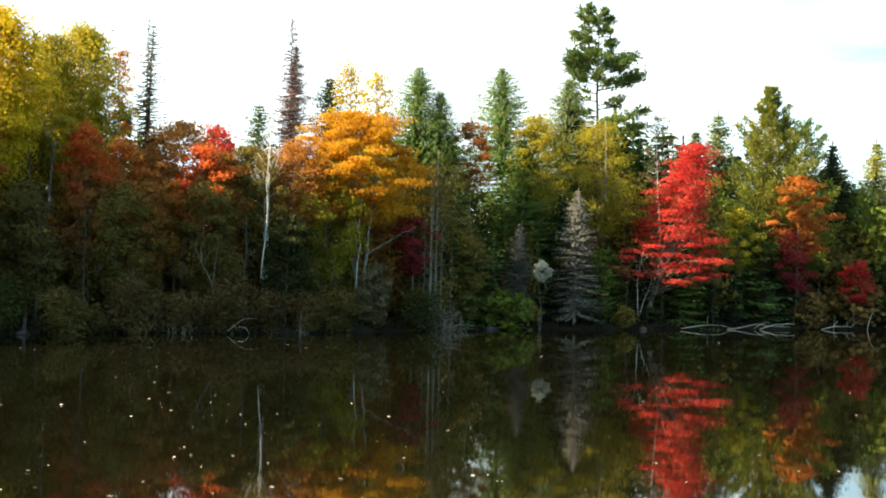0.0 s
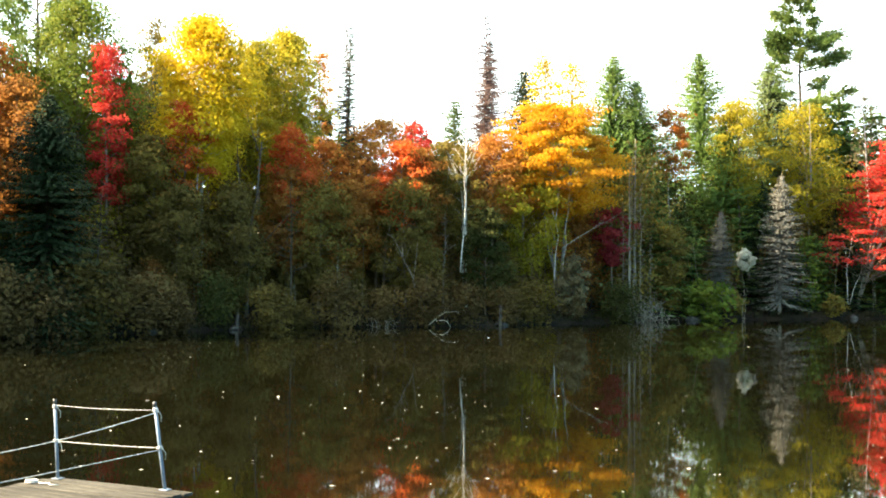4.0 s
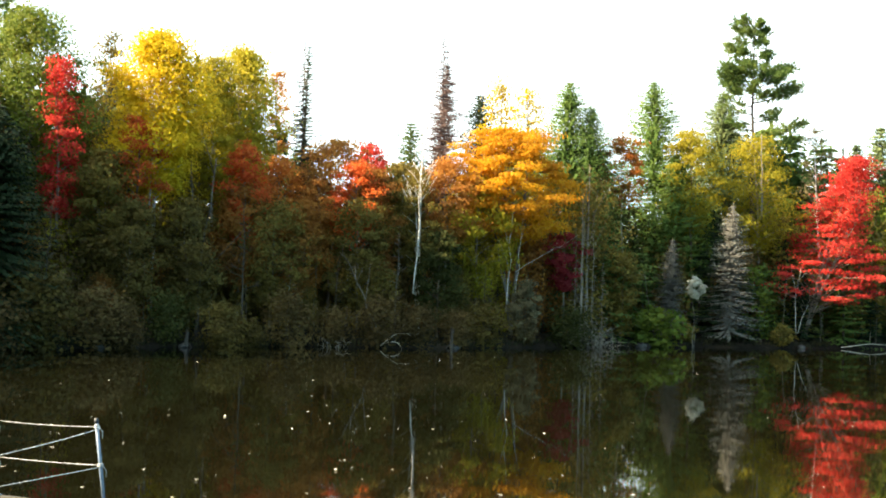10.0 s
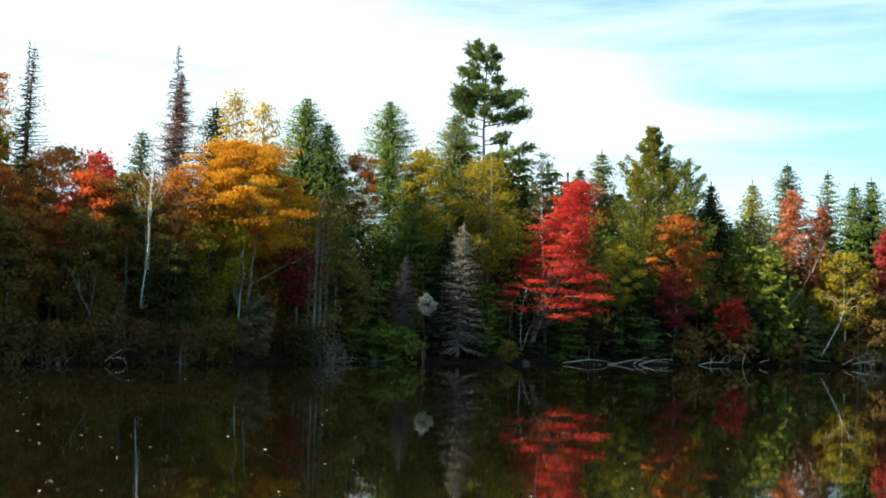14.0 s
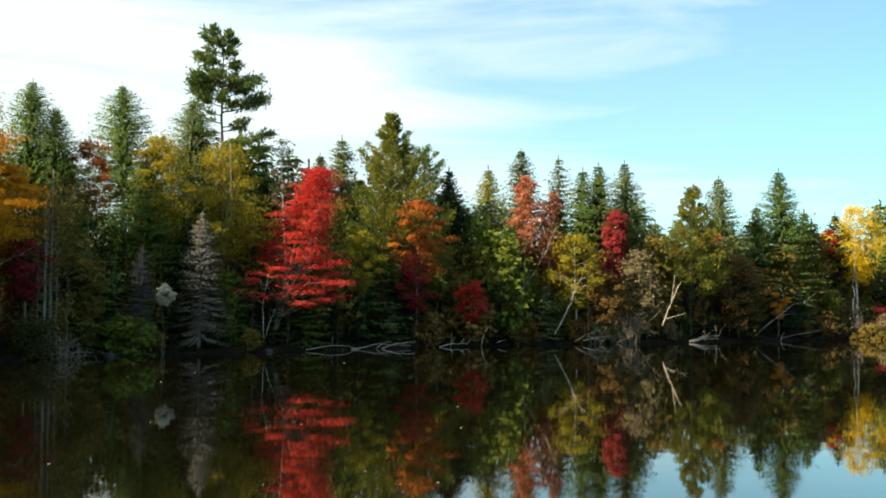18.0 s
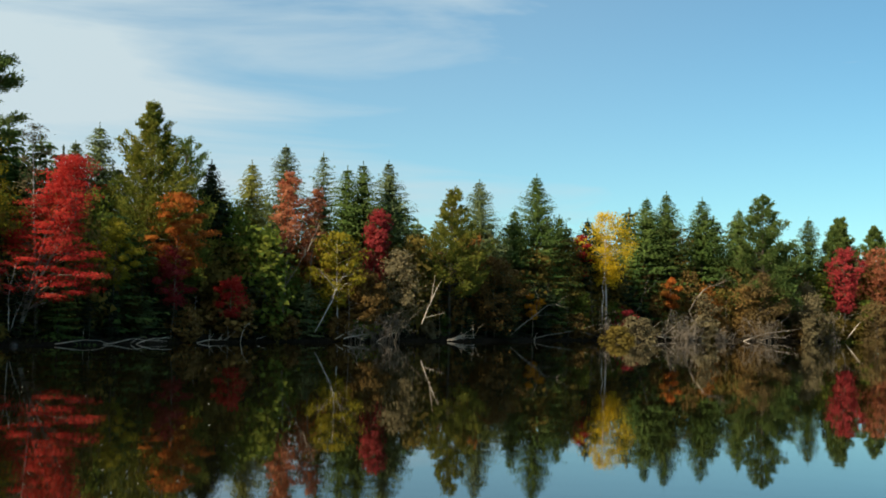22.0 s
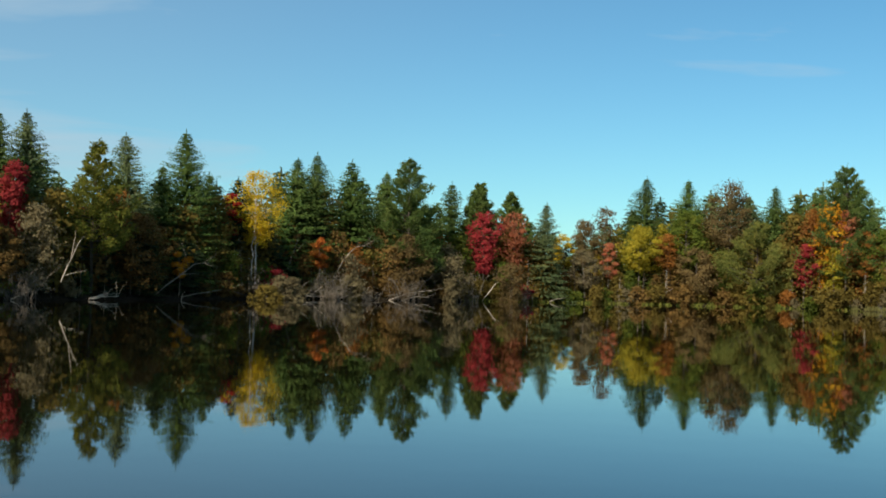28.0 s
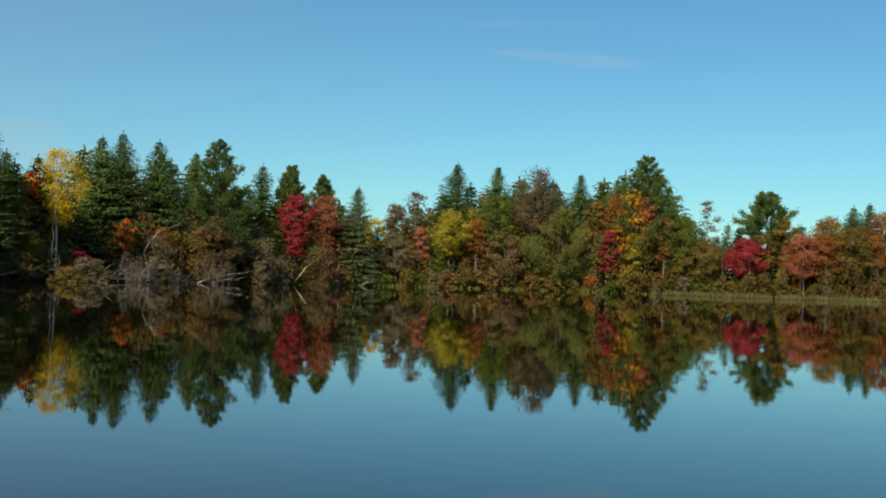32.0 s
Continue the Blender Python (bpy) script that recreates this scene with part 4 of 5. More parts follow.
# the marshy end of the lake
leafy("aspen_tree", 182.6, 97.6, 12.2, 4.42, GREEN, "green-yellow aspen on the lake shore", low=0.3, clumps=36, far=1.6)
leafy("aspen_tree", 182.2, 93.6, 8.2, 4.92, OLIVE, "olive leafy tree by the reeds", low=0.15, clumps=40, far=1.6)
leafy("birch_tree", 188.0, 95.1, 15.5, 2.02, TAN, "pale birch with dry top leaves", bark=BIRCH_BARK, low=0.35, clumps=16, per=40, far=1.6)
spruce(193.5, 94.9, 11.3, 5.06, GREY_FIR, "pale thin fir on the lake shore", density=0.6, far=1.6)
spruce(192.4, 92.3, 10.8, 3.71, SHADED_DARK_SPRUCE, "small dark spruce on the lake shore", far=1.6)
leafy("maple_tree", 186.6, 87.9, 8.6, 4.68, DEEP_RED, "red maple by the marsh", low=0.3, clumps=34, far=1.6)
pine(192.3, 87.0, 16.3, 5.51, PINE, "open pine with wide boughs above the maples", bare=0.45, limbs=34, far=1.6)
leafy("aspen_tree", 188.4, 86.1, 9.6, 3.32, OLIVE, "olive aspen below the pine", low=0.3, clumps=24, far=1.6)
leafy("maple_tree", 191.3, 83.5, 12.1, 2.79, AMBER, "golden maple on the lake shore", low=0.35, clumps=24, far=1.6, ragged=0.55)
leafy("maple_tree", 191.8, 80.7, 9.6, 4.44, CORAL, "red-orange maple by the marsh", low=0.3, clumps=34, far=1.6, ragged=0.55)
leafy("maple_tree", 197.9, 79.0, 12.5, 4.83, AMBER, "yellow and orange maple on the lake shore", low=0.35, clumps=40, far=1.6, ragged=0.55)
leafy("maple_tree", 194.4, 78.5, 9.9, 3.92, RUST, "rust maple on the lake shore", low=0.3, clumps=30, far=1.6, ragged=0.55)
spruce(205.7, 77.8, 14.9, 4.04, SPRUCE, "thin spruce on the lake shore", far=1.6)
spruce(207.0, 75.3, 15.4, 6.30, SPRUCE, "green spruce on the lake shore", far=1.6)
leafy("oak_tree", 199.0, 75.5, 11.0, 4.54, OLIVE, "olive oak on the lake shore", low=0.25, clumps=36, far=1.6)
leafy("maple_tree", 204.2, 71.6, 13.9, 5.20, RUST, "rust-red maple on the lake shore", low=0.3, clumps=40, far=1.6, ragged=0.5)
leafy("willow_shrub", 49.8, 114.2, 8.9, 3.83, TAN, "tan half-bare willow bush at the bank", low=0.1, clumps=44, stems=5, trunk_r=0.03, far=1.3, per=50, ragged=0.6)
leafy("willow_shrub", 45.5, 112.3, 6.6, 2.59, BROWN, "brown bush at the dark bank", low=0.1, clumps=30, stems=4, trunk_r=0.03, far=1.3)
leafy("willow_shrub", 64.3, 120.1, 9.1, 3.46, BROWN, "brown leafy bush at the bank", low=0.1, clumps=36, stems=4, trunk_r=0.03, far=1.3)
leafy("maple_tree", 70.8, 123.1, 5.2, 1.44, GOLD, "small golden shrub at the dark bank", low=0.4, clumps=8, far=1.3)
leafy("maple_tree", 89.8, 132.5, 4.3, 1.97, DEEP_RED, "small crimson shrub at the bank", low=0.4, clumps=10, far=1.6)
leafy("maple_tree", 99.8, 135.9, 8.4, 1.62, ORANGE, "small orange maple at the dark bank", low=0.5, clumps=9, far=1.6)
leafy("willow_shrub", 104.6, 135.3, 6.2, 3.42, TAN, "tan dry bush at the far bank", low=0.05, clumps=26, stems=5, trunk_r=0.03, far=1.6, per=45, ragged=0.6)
leafy("willow_shrub", 114.3, 135.1, 9.0, 4.02, RUSSET, "amber-brown bush on the far bank", low=0.1, clumps=40, stems=3, far=1.6, ragged=0.5)
leafy("willow_shrub", 122.5, 135.3, 7.7, 4.63, TAN, "tan half-bare bush on the far bank", low=0.08, clumps=36, stems=4, far=1.6, per=45, ragged=0.6)
leafy("maple_tree", 138.9, 134.7, 2.5, 1.86, DEEP_RED, "small red shrub at the far bank", low=0.2, clumps=9, far=1.6)
spruce(145.8, 134.5, 6.2, 4.05, GREY_FIR, "small grey-green fir at the far bank", far=1.6)
leafy("maple_tree", 151.2, 133.2, 8.3, 3.76, TAN, "tan half-bare maple on the far shore", low=0.25, clumps=26, per=60, far=1.6)
leafy("maple_tree", 167.0, 122.6, 9.3, 3.87, RUSSET, "amber bush on the far shore", low=0.1, clumps=34, far=1.6, ragged=0.5)
leafy("willow_shrub", 88.4, 127.6, 4.6, 3.0, TAN, "tan dry bush below the yellow maple", low=0.06, clumps=34, stems=5, per=55, ragged=0.5, trunk_r=0.03, far=1.4)
leafy("willow_shrub", 84.7, 126.5, 3.2, 2.2, OLIVE, "low olive bush below the yellow maple", low=0.06, clumps=34, stems=5, per=55, ragged=0.5, trunk_r=0.03, far=1.4)
leafy("willow_shrub", 121.7, 133.1, 6.4, 3.4, TAN, "tan half-bare bush under the red maples", low=0.06, clumps=34, stems=5, per=45, ragged=0.6, trunk_r=0.03, far=1.4)
leafy("willow_shrub", 133.7, 132.7, 7.0, 3.2, RUSSET, "russet bush under the far trees", low=0.06, clumps=34, stems=5, per=55, ragged=0.5, trunk_r=0.03, far=1.4)
leafy("willow_shrub", 112.2, 136.0, 7.2, 3.4, BROWN, "brown twiggy bush on the far bank", low=0.06, clumps=34, stems=5, per=55, ragged=0.5, trunk_r=0.03, far=1.4)
leafy("willow_shrub", 104.1, 134.7, 3.6, 3.0, TAN, "low tan bush on the far bank", low=0.06, clumps=34, stems=5, per=45, ragged=0.6, trunk_r=0.03, far=1.4)
# dead trees and snags
dead(-21.2, 70.3, 17.0, 1.53, "thin dead spire with short side twigs", bark=BARK, branches=130, low=0.4, trunk_r=0.09, droop=0.15, thick=2.2)
dead(-13.5, 74.8, 18.3, 2.47, "dead spruce spire with fine purple-brown branches", bark=DEAD_TWIGS, branches=230, low=0.35, trunk_r=0.1, twig=4, droop=0.05, thick=1.7)
dead(-13.7, 69.7, 12.6, 1.57, "bare white birch with a forked top", bark=BIRCH_BARK, branches=26, low=0.5, up=1.3, trunk_r=0.09, twig=3, name='bare_birch')
dead(-4.4, 78.2, 11.2, 0.73, "tall grey dead trunk with thin branches", branches=50, low=0.1)
dead(-4.7, 77.2, 9.4, 0.54, "grey dead stem beside the dead trunk", branches=30, low=0.1)
spruce(5.0, 86.4, 9.6, 3.0, GREY_TWIGS, "grey lichen-covered dead spruce at the water", bark=GREY_BARK, density=1.1, gap=0.85, ragged=0.75, slope=0.62, droop=0.35, fine=0.62)
spruce(0.9, 84.2, 6.9, 1.7, GREY_TWIGS, "thin grey dead spruce by the water", bark=GREY_BARK, density=1.2, gap=0.8, ragged=0.7, slope=0.5, fine=0.62)
dead(-23.8, 61.0, 9.1, 0.46, "bare leaning grey trunk on the lake shore", branches=16, low=0.5, lean=(-0.7, 0.0), bark=BARK)
# fallen and drowned timber
fallen("driftwood_log", (13.1, 90.6, 0.11), (17.9, 94.8, 0.03), 0.070, "thin grey log lying in the shallows", stubs=1, mat=DEADWOOD, bend=0.05)
fallen("driftwood_log", (17.1, 93.9, 0.03), (22.9, 98.4, 0.19), 0.090, "long bleached log floating at the bank", stubs=1, mat=DEADWOOD, bend=0.05)
fallen("driftwood_branch", (20.0, 96.1, 0.04), (23.3, 98.5, 0.43), 0.080, "bleached branch rising from a drowned log", stubs=2, mat=DEADWOOD, bend=0.05)
fallen("driftwood_branch", (19.5, 95.8, 0.08), (20.7, 96.7, 0.62), 0.050, "short bleached branch on a log", stubs=1, mat=DEADWOOD, bend=0.05)
fallen("driftwood_log", (25.9, 100.6, 0.03), (28.9, 102.5, 0.21), 0.100, "bleached log at the water's edge", stubs=4, mat=DEADWOOD, bend=0.05)
fallen("driftwood_branch", (30.4, 103.4, 0.03), (31.4, 104.0, 1.69), 0.070, "curved bleached branch standing in the water", stubs=0, mat=DEADWOOD, bend=0.20)
fallen("driftwood_branch", (32.2, 104.4, 0.31), (33.2, 105.0, 0.51), 0.060, "short bleached branch in the water", stubs=1, mat=DEADWOOD, bend=0.05)
fallen("drowned_sapling", (27.2, 101.8, 0.03), (27.3, 101.8, 1.17), 0.050, "thin upright dead stem in the water", stubs=0, mat=DEADWOOD, bend=0.05)
fallen("driftwood_branch", (41.3, 109.0, 0.26), (44.4, 110.3, 1.39), 0.090, "bleached branch reaching out of the water", stubs=4, mat=DEADWOOD, bend=0.05)
fallen("driftwood_branch", (42.2, 109.2, 0.32), (45.5, 110.6, 0.76), 0.100, "bleached branch lying on the water", stubs=3, mat=DEADWOOD, bend=0.05)
fallen("driftwood_branch", (42.6, 109.2, 0.75), (44.7, 110.1, 0.07), 0.070, "forked bleached branch in the water", stubs=2, mat=DEADWOOD, bend=0.05)
fallen("driftwood_branch", (46.9, 111.4, 0.28), (48.6, 112.1, 0.77), 0.080, "bleached branch in the shallows", stubs=2, mat=DEADWOOD, bend=0.05)
fallen("driftwood_log", (56.0, 114.9, 0.21), (60.2, 116.5, 0.68), 0.100, "bleached branchy log in the shallows", stubs=5, mat=DEADWOOD, bend=0.05)
fallen("driftwood_branch", (46.4, 111.2, 0.07), (48.1, 111.9, 0.54), 0.100, "short bleached branch in the shallows", stubs=2, mat=DEADWOOD, bend=0.05)
fallen("driftwood_log", (55.9, 114.8, 0.10), (59.9, 116.3, 0.38), 0.130, "bleached branchy log at the bank", stubs=6, mat=DEADWOOD, bend=0.05)
fallen("driftwood_branch", (56.4, 114.8, 0.10), (58.2, 115.4, 0.73), 0.090, "bleached stub on a floating log", stubs=1, mat=DEADWOOD, bend=0.05)
fallen("leaning_dead_trunk", (66.0, 119.6, 0.60), (74.8, 123.4, 4.3), 0.130, "grey dead trunk leaning over the water", stubs=6, mat=GREY_BARK, bend=0.12)
fallen("drowned_stump", (70.3, 121.7, 0.03), (70.9, 122.0, 0.98), 0.120, "pale broken stub in the water", stubs=0, mat=DEADWOOD, bend=0.05)
fallen("driftwood_log", (71.0, 122.5, 0.33), (83.6, 129.0, 0.43), 0.120, "grey log along the bank", stubs=3, mat=GREY_BARK, bend=0.05)
fallen("driftwood_log", (91.1, 132.3, 0.13), (98.0, 134.3, 0.60), 0.150, "bleached log at the far bank", stubs=5, mat=DEADWOOD, bend=0.05)
fallen("driftwood_branch", (96.3, 134.2, 0.43), (101.8, 134.0, 0.03), 0.120, "bleached branch on the far bank", stubs=4, mat=DEADWOOD, bend=0.05)
fallen("driftwood_branch", (101.4, 134.2, 0.03), (106.1, 133.9, 1.09), 0.120, "bleached branch on the far bank", stubs=5, mat=DEADWOOD, bend=0.05)
fallen("driftwood_branch", (110.1, 133.5, 0.03), (117.7, 133.4, 1.48), 0.130, "bleached leaning branch at the far bank", stubs=6, mat=DEADWOOD, bend=0.05)
fallen("driftwood_log", (112.1, 133.1, 0.03), (117.4, 133.3, 0.58), 0.130, "bleached log at the far bank", stubs=4, mat=DEADWOOD, bend=0.05)
fallen("leaning_dead_trunk", (129.2, 134.3, 0.15), (132.4, 134.3, 2.88), 0.140, "curved pale trunk at the far bank", stubs=1, mat=DEADWOOD, bend=0.25)
fallen("driftwood_log", (143.0, 133.3, 0.10), (145.9, 132.6, 0.78), 0.180, "bleached log end at the far bank", stubs=2, mat=DEADWOOD, bend=0.05)
fallen("leaning_dead_trunk", (101.9, 134.7, 4.06), (107.4, 134.3, 7.39), 0.170, "arching grey dead branch", stubs=8, mat=GREY_BARK, bend=0.20)
fallen("leaning_dead_trunk", (116.1, 133.8, 1.62), (122.6, 134.2, 4.40), 0.170, "grey leaning dead branch", stubs=6, mat=GREY_BARK, bend=0.10)
fallen("driftwood_branch", (160.7, 125.4, 0.91), (162.7, 124.1, 2.82), 0.100, "pale leaning branch at the far bank", stubs=1, mat=DEADWOOD, bend=0.05)
fallen("snag_branch", (50.7, 109.9, 1.78), (51.5, 109.5, 4.05), 0.124, "bleached forked snag over the water", stubs=0, mat=DEADWOOD, bend=0.04)
fallen("snag_branch", (51.5, 109.6, 3.95), (51.8, 109.4, 6.75), 0.087, "bleached upright snag prong", stubs=0, mat=DEADWOOD, bend=0.04)
fallen("snag_branch", (51.5, 109.5, 4.05), (52.5, 109.1, 6.24), 0.081, "bleached snag prong over the water", stubs=2, mat=DEADWOOD, bend=0.08)
fallen("snag_branch", (51.0, 109.8, 2.43), (52.8, 109.0, 2.97), 0.068, "bleached low snag prong", stubs=1, mat=DEADWOOD, bend=0.06)
fallen("leaning_birch", (39.0, 108.4, 0.92), (42.9, 110.4, 7.55), 0.124, "white birch trunk leaning over the water", stubs=5, mat=BIRCH_BARK, bend=0.06)
fallen("leaning_dead_trunk", (35.3, 106.8, 4.88), (39.3, 108.7, 11.22), 0.105, "pale dead trunk leaning through the wood", stubs=7, mat=GREY_BARK, bend=0.08)
fallen("leaning_dead_trunk", (33.8, 106.3, 6.73), (36.5, 107.7, 10.58), 0.056, "pale dead stem leaning through the wood", stubs=4, mat=GREY_BARK, bend=0.08)
fallen("leaning_dead_trunk", (-14.8, 64.9, 0.60), (-16.2, 64.3, 3.85), 0.110, "grey dead trunk leaning from the bank", stubs=4, mat=GREY_BARK, bend=0.06)
fallen("broken_branch", (-16.2, 64.3, 3.85), (-17.0, 63.9, 5.10), 0.050, "thin broken top of the leaning trunk", stubs=4, mat=GREY_BARK, bend=0.10)
fallen("driftwood_branch", (-14.6, 64.1, 0.14), (-13.2, 65.0, 0.81), 0.060, "bleached root branch at the water", stubs=3, mat=DEADWOOD, bend=0.15)
fallen("driftwood_branch", (-14.2, 64.0, 0.33), (-13.5, 64.4, 0.03), 0.050, "bleached branch dipping into the water", stubs=2, mat=DEADWOOD, bend=0.20)
fallen("driftwood_branch", (-5.4, 74.7, 0.07), (-3.7, 76.9, 1.11), 0.050, "arching grey branch over the bank", stubs=3, mat=GREY_BARK, bend=0.20)
fallen("driftwood_branch", (-3.7, 76.9, 1.11), (-2.6, 78.3, 0.49), 0.050, "arching grey branch end over the bank", stubs=3, mat=GREY_BARK, bend=0.20)
fallen("driftwood_branch", (-4.8, 75.3, 0.03), (-2.0, 78.9, 0.31), 0.050, "grey branch along the water's edge", stubs=4, mat=GREY_BARK, bend=0.10)
fallen("leaning_dead_trunk", (0.2, 83.2, 0.78), (-0.8, 82.1, 5.02), 0.060, "thin grey leaning dead stem", stubs=3, mat=GREY_BARK, bend=0.05)
fallen("leaning_dead_trunk", (-23.6, 60.2, 0.23), (-23.0, 60.8, 9.8), 0.150, "tall leaning bare dark trunk", stubs=4, mat=BARK, bend=0.02)
fallen("bare_sapling", (-8.9, 72.7, 2.06), (-8.6, 73.0, 8.64), 0.060, "pale maple stem at the bank", stubs=2, mat=BIRCH_BARK, bend=0.04)
fallen("bare_sapling", (-8.5, 73.3, 2.05), (-8.1, 73.9, 8.19), 0.050, "pale slanting maple stem", stubs=2, mat=BIRCH_BARK, bend=0.04)
fallen("bare_sapling", (-8.4, 72.9, 4.51), (-5.8, 76.1, 6.23), 0.035, "pale bare branch under the golden maple", stubs=3, mat=BIRCH_BARK, bend=0.10)
fallen("bare_birch", (-13.6, 67.6, 3.00), (-13.4, 67.9, 10.49), 0.080, "white birch trunk in the wood", stubs=2, mat=BIRCH_BARK, bend=0.02)
fallen("dead_sapling", (-4.8, 77.0, 0.84), (-4.5, 77.4, 10.35), 0.050, "thin grey dead stem by the water", stubs=5, mat=GREY_BARK, bend=0.02)
fallen("dead_sapling", (-4.5, 77.4, 1.02), (-3.8, 78.4, 10.07), 0.045, "thin grey slanting dead stem", stubs=4, mat=GREY_BARK, bend=0.02)
fallen("bare_birch", (-26.5, 60.4, 6.66), (-26.4, 60.5, 12.16), 0.100, "white birch trunk among yellow leaves", stubs=3, mat=BIRCH_BARK, bend=0.02)
fallen("bare_sapling", (9.8, 89.2, 0.97), (10.1, 89.4, 5.64), 0.060, "pale red maple stem at the bank", stubs=3, mat=BIRCH_BARK, bend=0.05)
fallen("bare_sapling", (9.9, 89.3, 0.97), (11.2, 90.1, 4.00), 0.045, "pale slanting maple stem at the bank", stubs=2, mat=BIRCH_BARK, bend=0.08)
fallen("bare_pine", (7.4, 90.6, 9.21), (7.3, 90.5, 15.36), 0.140, "bare pine trunk among yellow leaves", stubs=2, mat=GREY_BARK, bend=0.01)
fallen("bare_birch", (85.5, 131.0, 2.48), (86.0, 131.3, 9.33), 0.120, "white birch trunk on the far shore", stubs=2, mat=BIRCH_BARK, bend=0.02)
fallen("leaning_dead_trunk", (91.9, 133.7, 2.19), (95.5, 135.4, 7.96), 0.100, "pale leaning stem on the far shore", stubs=3, mat=GREY_BARK, bend=0.05)

def tangle(x, y, wide, high, stems, mat, label):
    """A dead bush: thin stems that rise, arch over and fork."""
    rng = np.random.default_rng(next(serial))
    wood = Wood()
    for _ in range(stems):
        foot = np.array([rng.normal(0, 0.16) * wide, rng.normal(0, 0.1) * wide, -0.2])
        a = rng.uniform(0, 2 * np.pi)
        reach = np.array([math.cos(a), math.sin(a) * 0.5, 0.0]) * wide * rng.uniform(0.2, 0.75)
        top = high * rng.uniform(0.2, 0.85)
        t = np.linspace(0, 1, 5)
        p = foot + reach * t[:, None] + np.array([0, 0, 1.0]) * (top * np.sin(t * rng.uniform(1.4, 3.0)))[:, None] + rng.normal(0, 0.03 * high, (5, 3)) * t[:, None]
        wood.tube(p, np.linspace(0.01 + 0.006 * high, 0.006, 5), 4)
        for _ in range(5):
            k = rng.integers(1, 5)
            e = p[k] + random_ways(rng, 1)[0] * high * rng.uniform(0.1, 0.25)
            wood.tube([p[k], (p[k] + e) / 2 + rng.normal(0, 0.02, 3), e], (0.008 + 0.003 * high, 0.006, 0.004), 4)
    ob = new("dead_bush", wood.mesh("dead_bush", mat))
    ob.location = (x, y, max(0.0, ground_z(x, y)))
    return tagged(ob, label, "dead wood")


def ray(bearing, d):
    return -d * math.sin(radians(bearing)), d * math.cos(radians(bearing))


for bearing, d, h in ((3.75, 77.0, 7.2), (3.4, 77.6, 9.4), (2.95, 77.9, 8.4), (2.5, 78.4, 5.2)):
    dead(*ray(bearing, d), h, 0.6, "slender grey dead stem by the water", branches=40, low=0.08, trunk_r=0.034, twig=3)
tangle(*ray(2.85, 76.4), 2.6, 1.9, 36, GREY_BARK, "grey dead bush at the water's edge")
tangle(*ray(15.0, 65.4), 1.6, 0.9, 13, GREY_BARK, "low grey dead bush at the foot of a leaning trunk")
tangle(*ray(-22.9, 121.0), 4.6, 4.4, 42, GREY_BARK, "grey half-dead bush over the bank")
tangle(*ray(-21.6, 119.0), 3.2, 3.0, 26, GREY_BARK, "grey half-dead bush over the bank")
tangle(*ray(-33.4, 154.5), 3.6, 5.5, 24, GREY_BARK, "bare grey bush below the yellow maple")
tangle(*ray(-36.9, 167.0), 6.4, 5.0, 66, GREY_BARK, "broad grey dead bush on the far bank")
tangle(*ray(-38.6, 170.5), 4.0, 2.6, 30, GREY_BARK, "grey dead bush on the far bank")
tangle(*ray(-40.4, 174.0), 6.0, 4.2, 42, GREY_BARK, "grey bare-stemmed bush on the far bank")
tangle(*ray(-43.2, 184.0), 5.0, 5.4, 36, GREY_BARK, "bare grey bush under the red maples")
tangle(*ray(-45.9, 192.0), 4.0, 3.8, 26, GREY_BARK, "bare grey bush at the far bank")
rock(-30.6, 45.0, 2.15, 0.35, "flat pale rock at the water's edge")
rock(-25.7, 53.6, 0.72, 0.22, "grey rock at the water's edge")
rock(-23.1, 57.3, 0.57, 0.23, "grey rock on the dark bank")
rock(-0.6, 81.0, 0.98, 0.38, "small pale rock at the bank")
rock(-0.9, 80.7, 0.97, 0.45, "small pale rock at the bank")
rock(-0.3, 81.5, 0.57, 0.26, "pale rock on the bank")
rock(10.1, 88.6, 0.83, 0.41, "small pale rock on the bank")
rock(-11.1, 67.6, 0.64, 0.29, "grey rock below the shrubs")
rock(178.5, 95.9, 2.07, 1.13, "pale boulder at the marsh edge")
rock(187.2, 79.0, 1.13, 1.13, "small pale boulder in the marsh")
stump(-19.3, 62.1, 0.96, "broken grey stump at the water's edge")
stump(-11.3, 67.4, 1.12, "rotten brown stump at the water's edge")
stump(-23.0, 57.5, 0.76, "low broken stump on the bank")
stump(178.6, 96.4, 1.43, "low grey stump at the far bank")


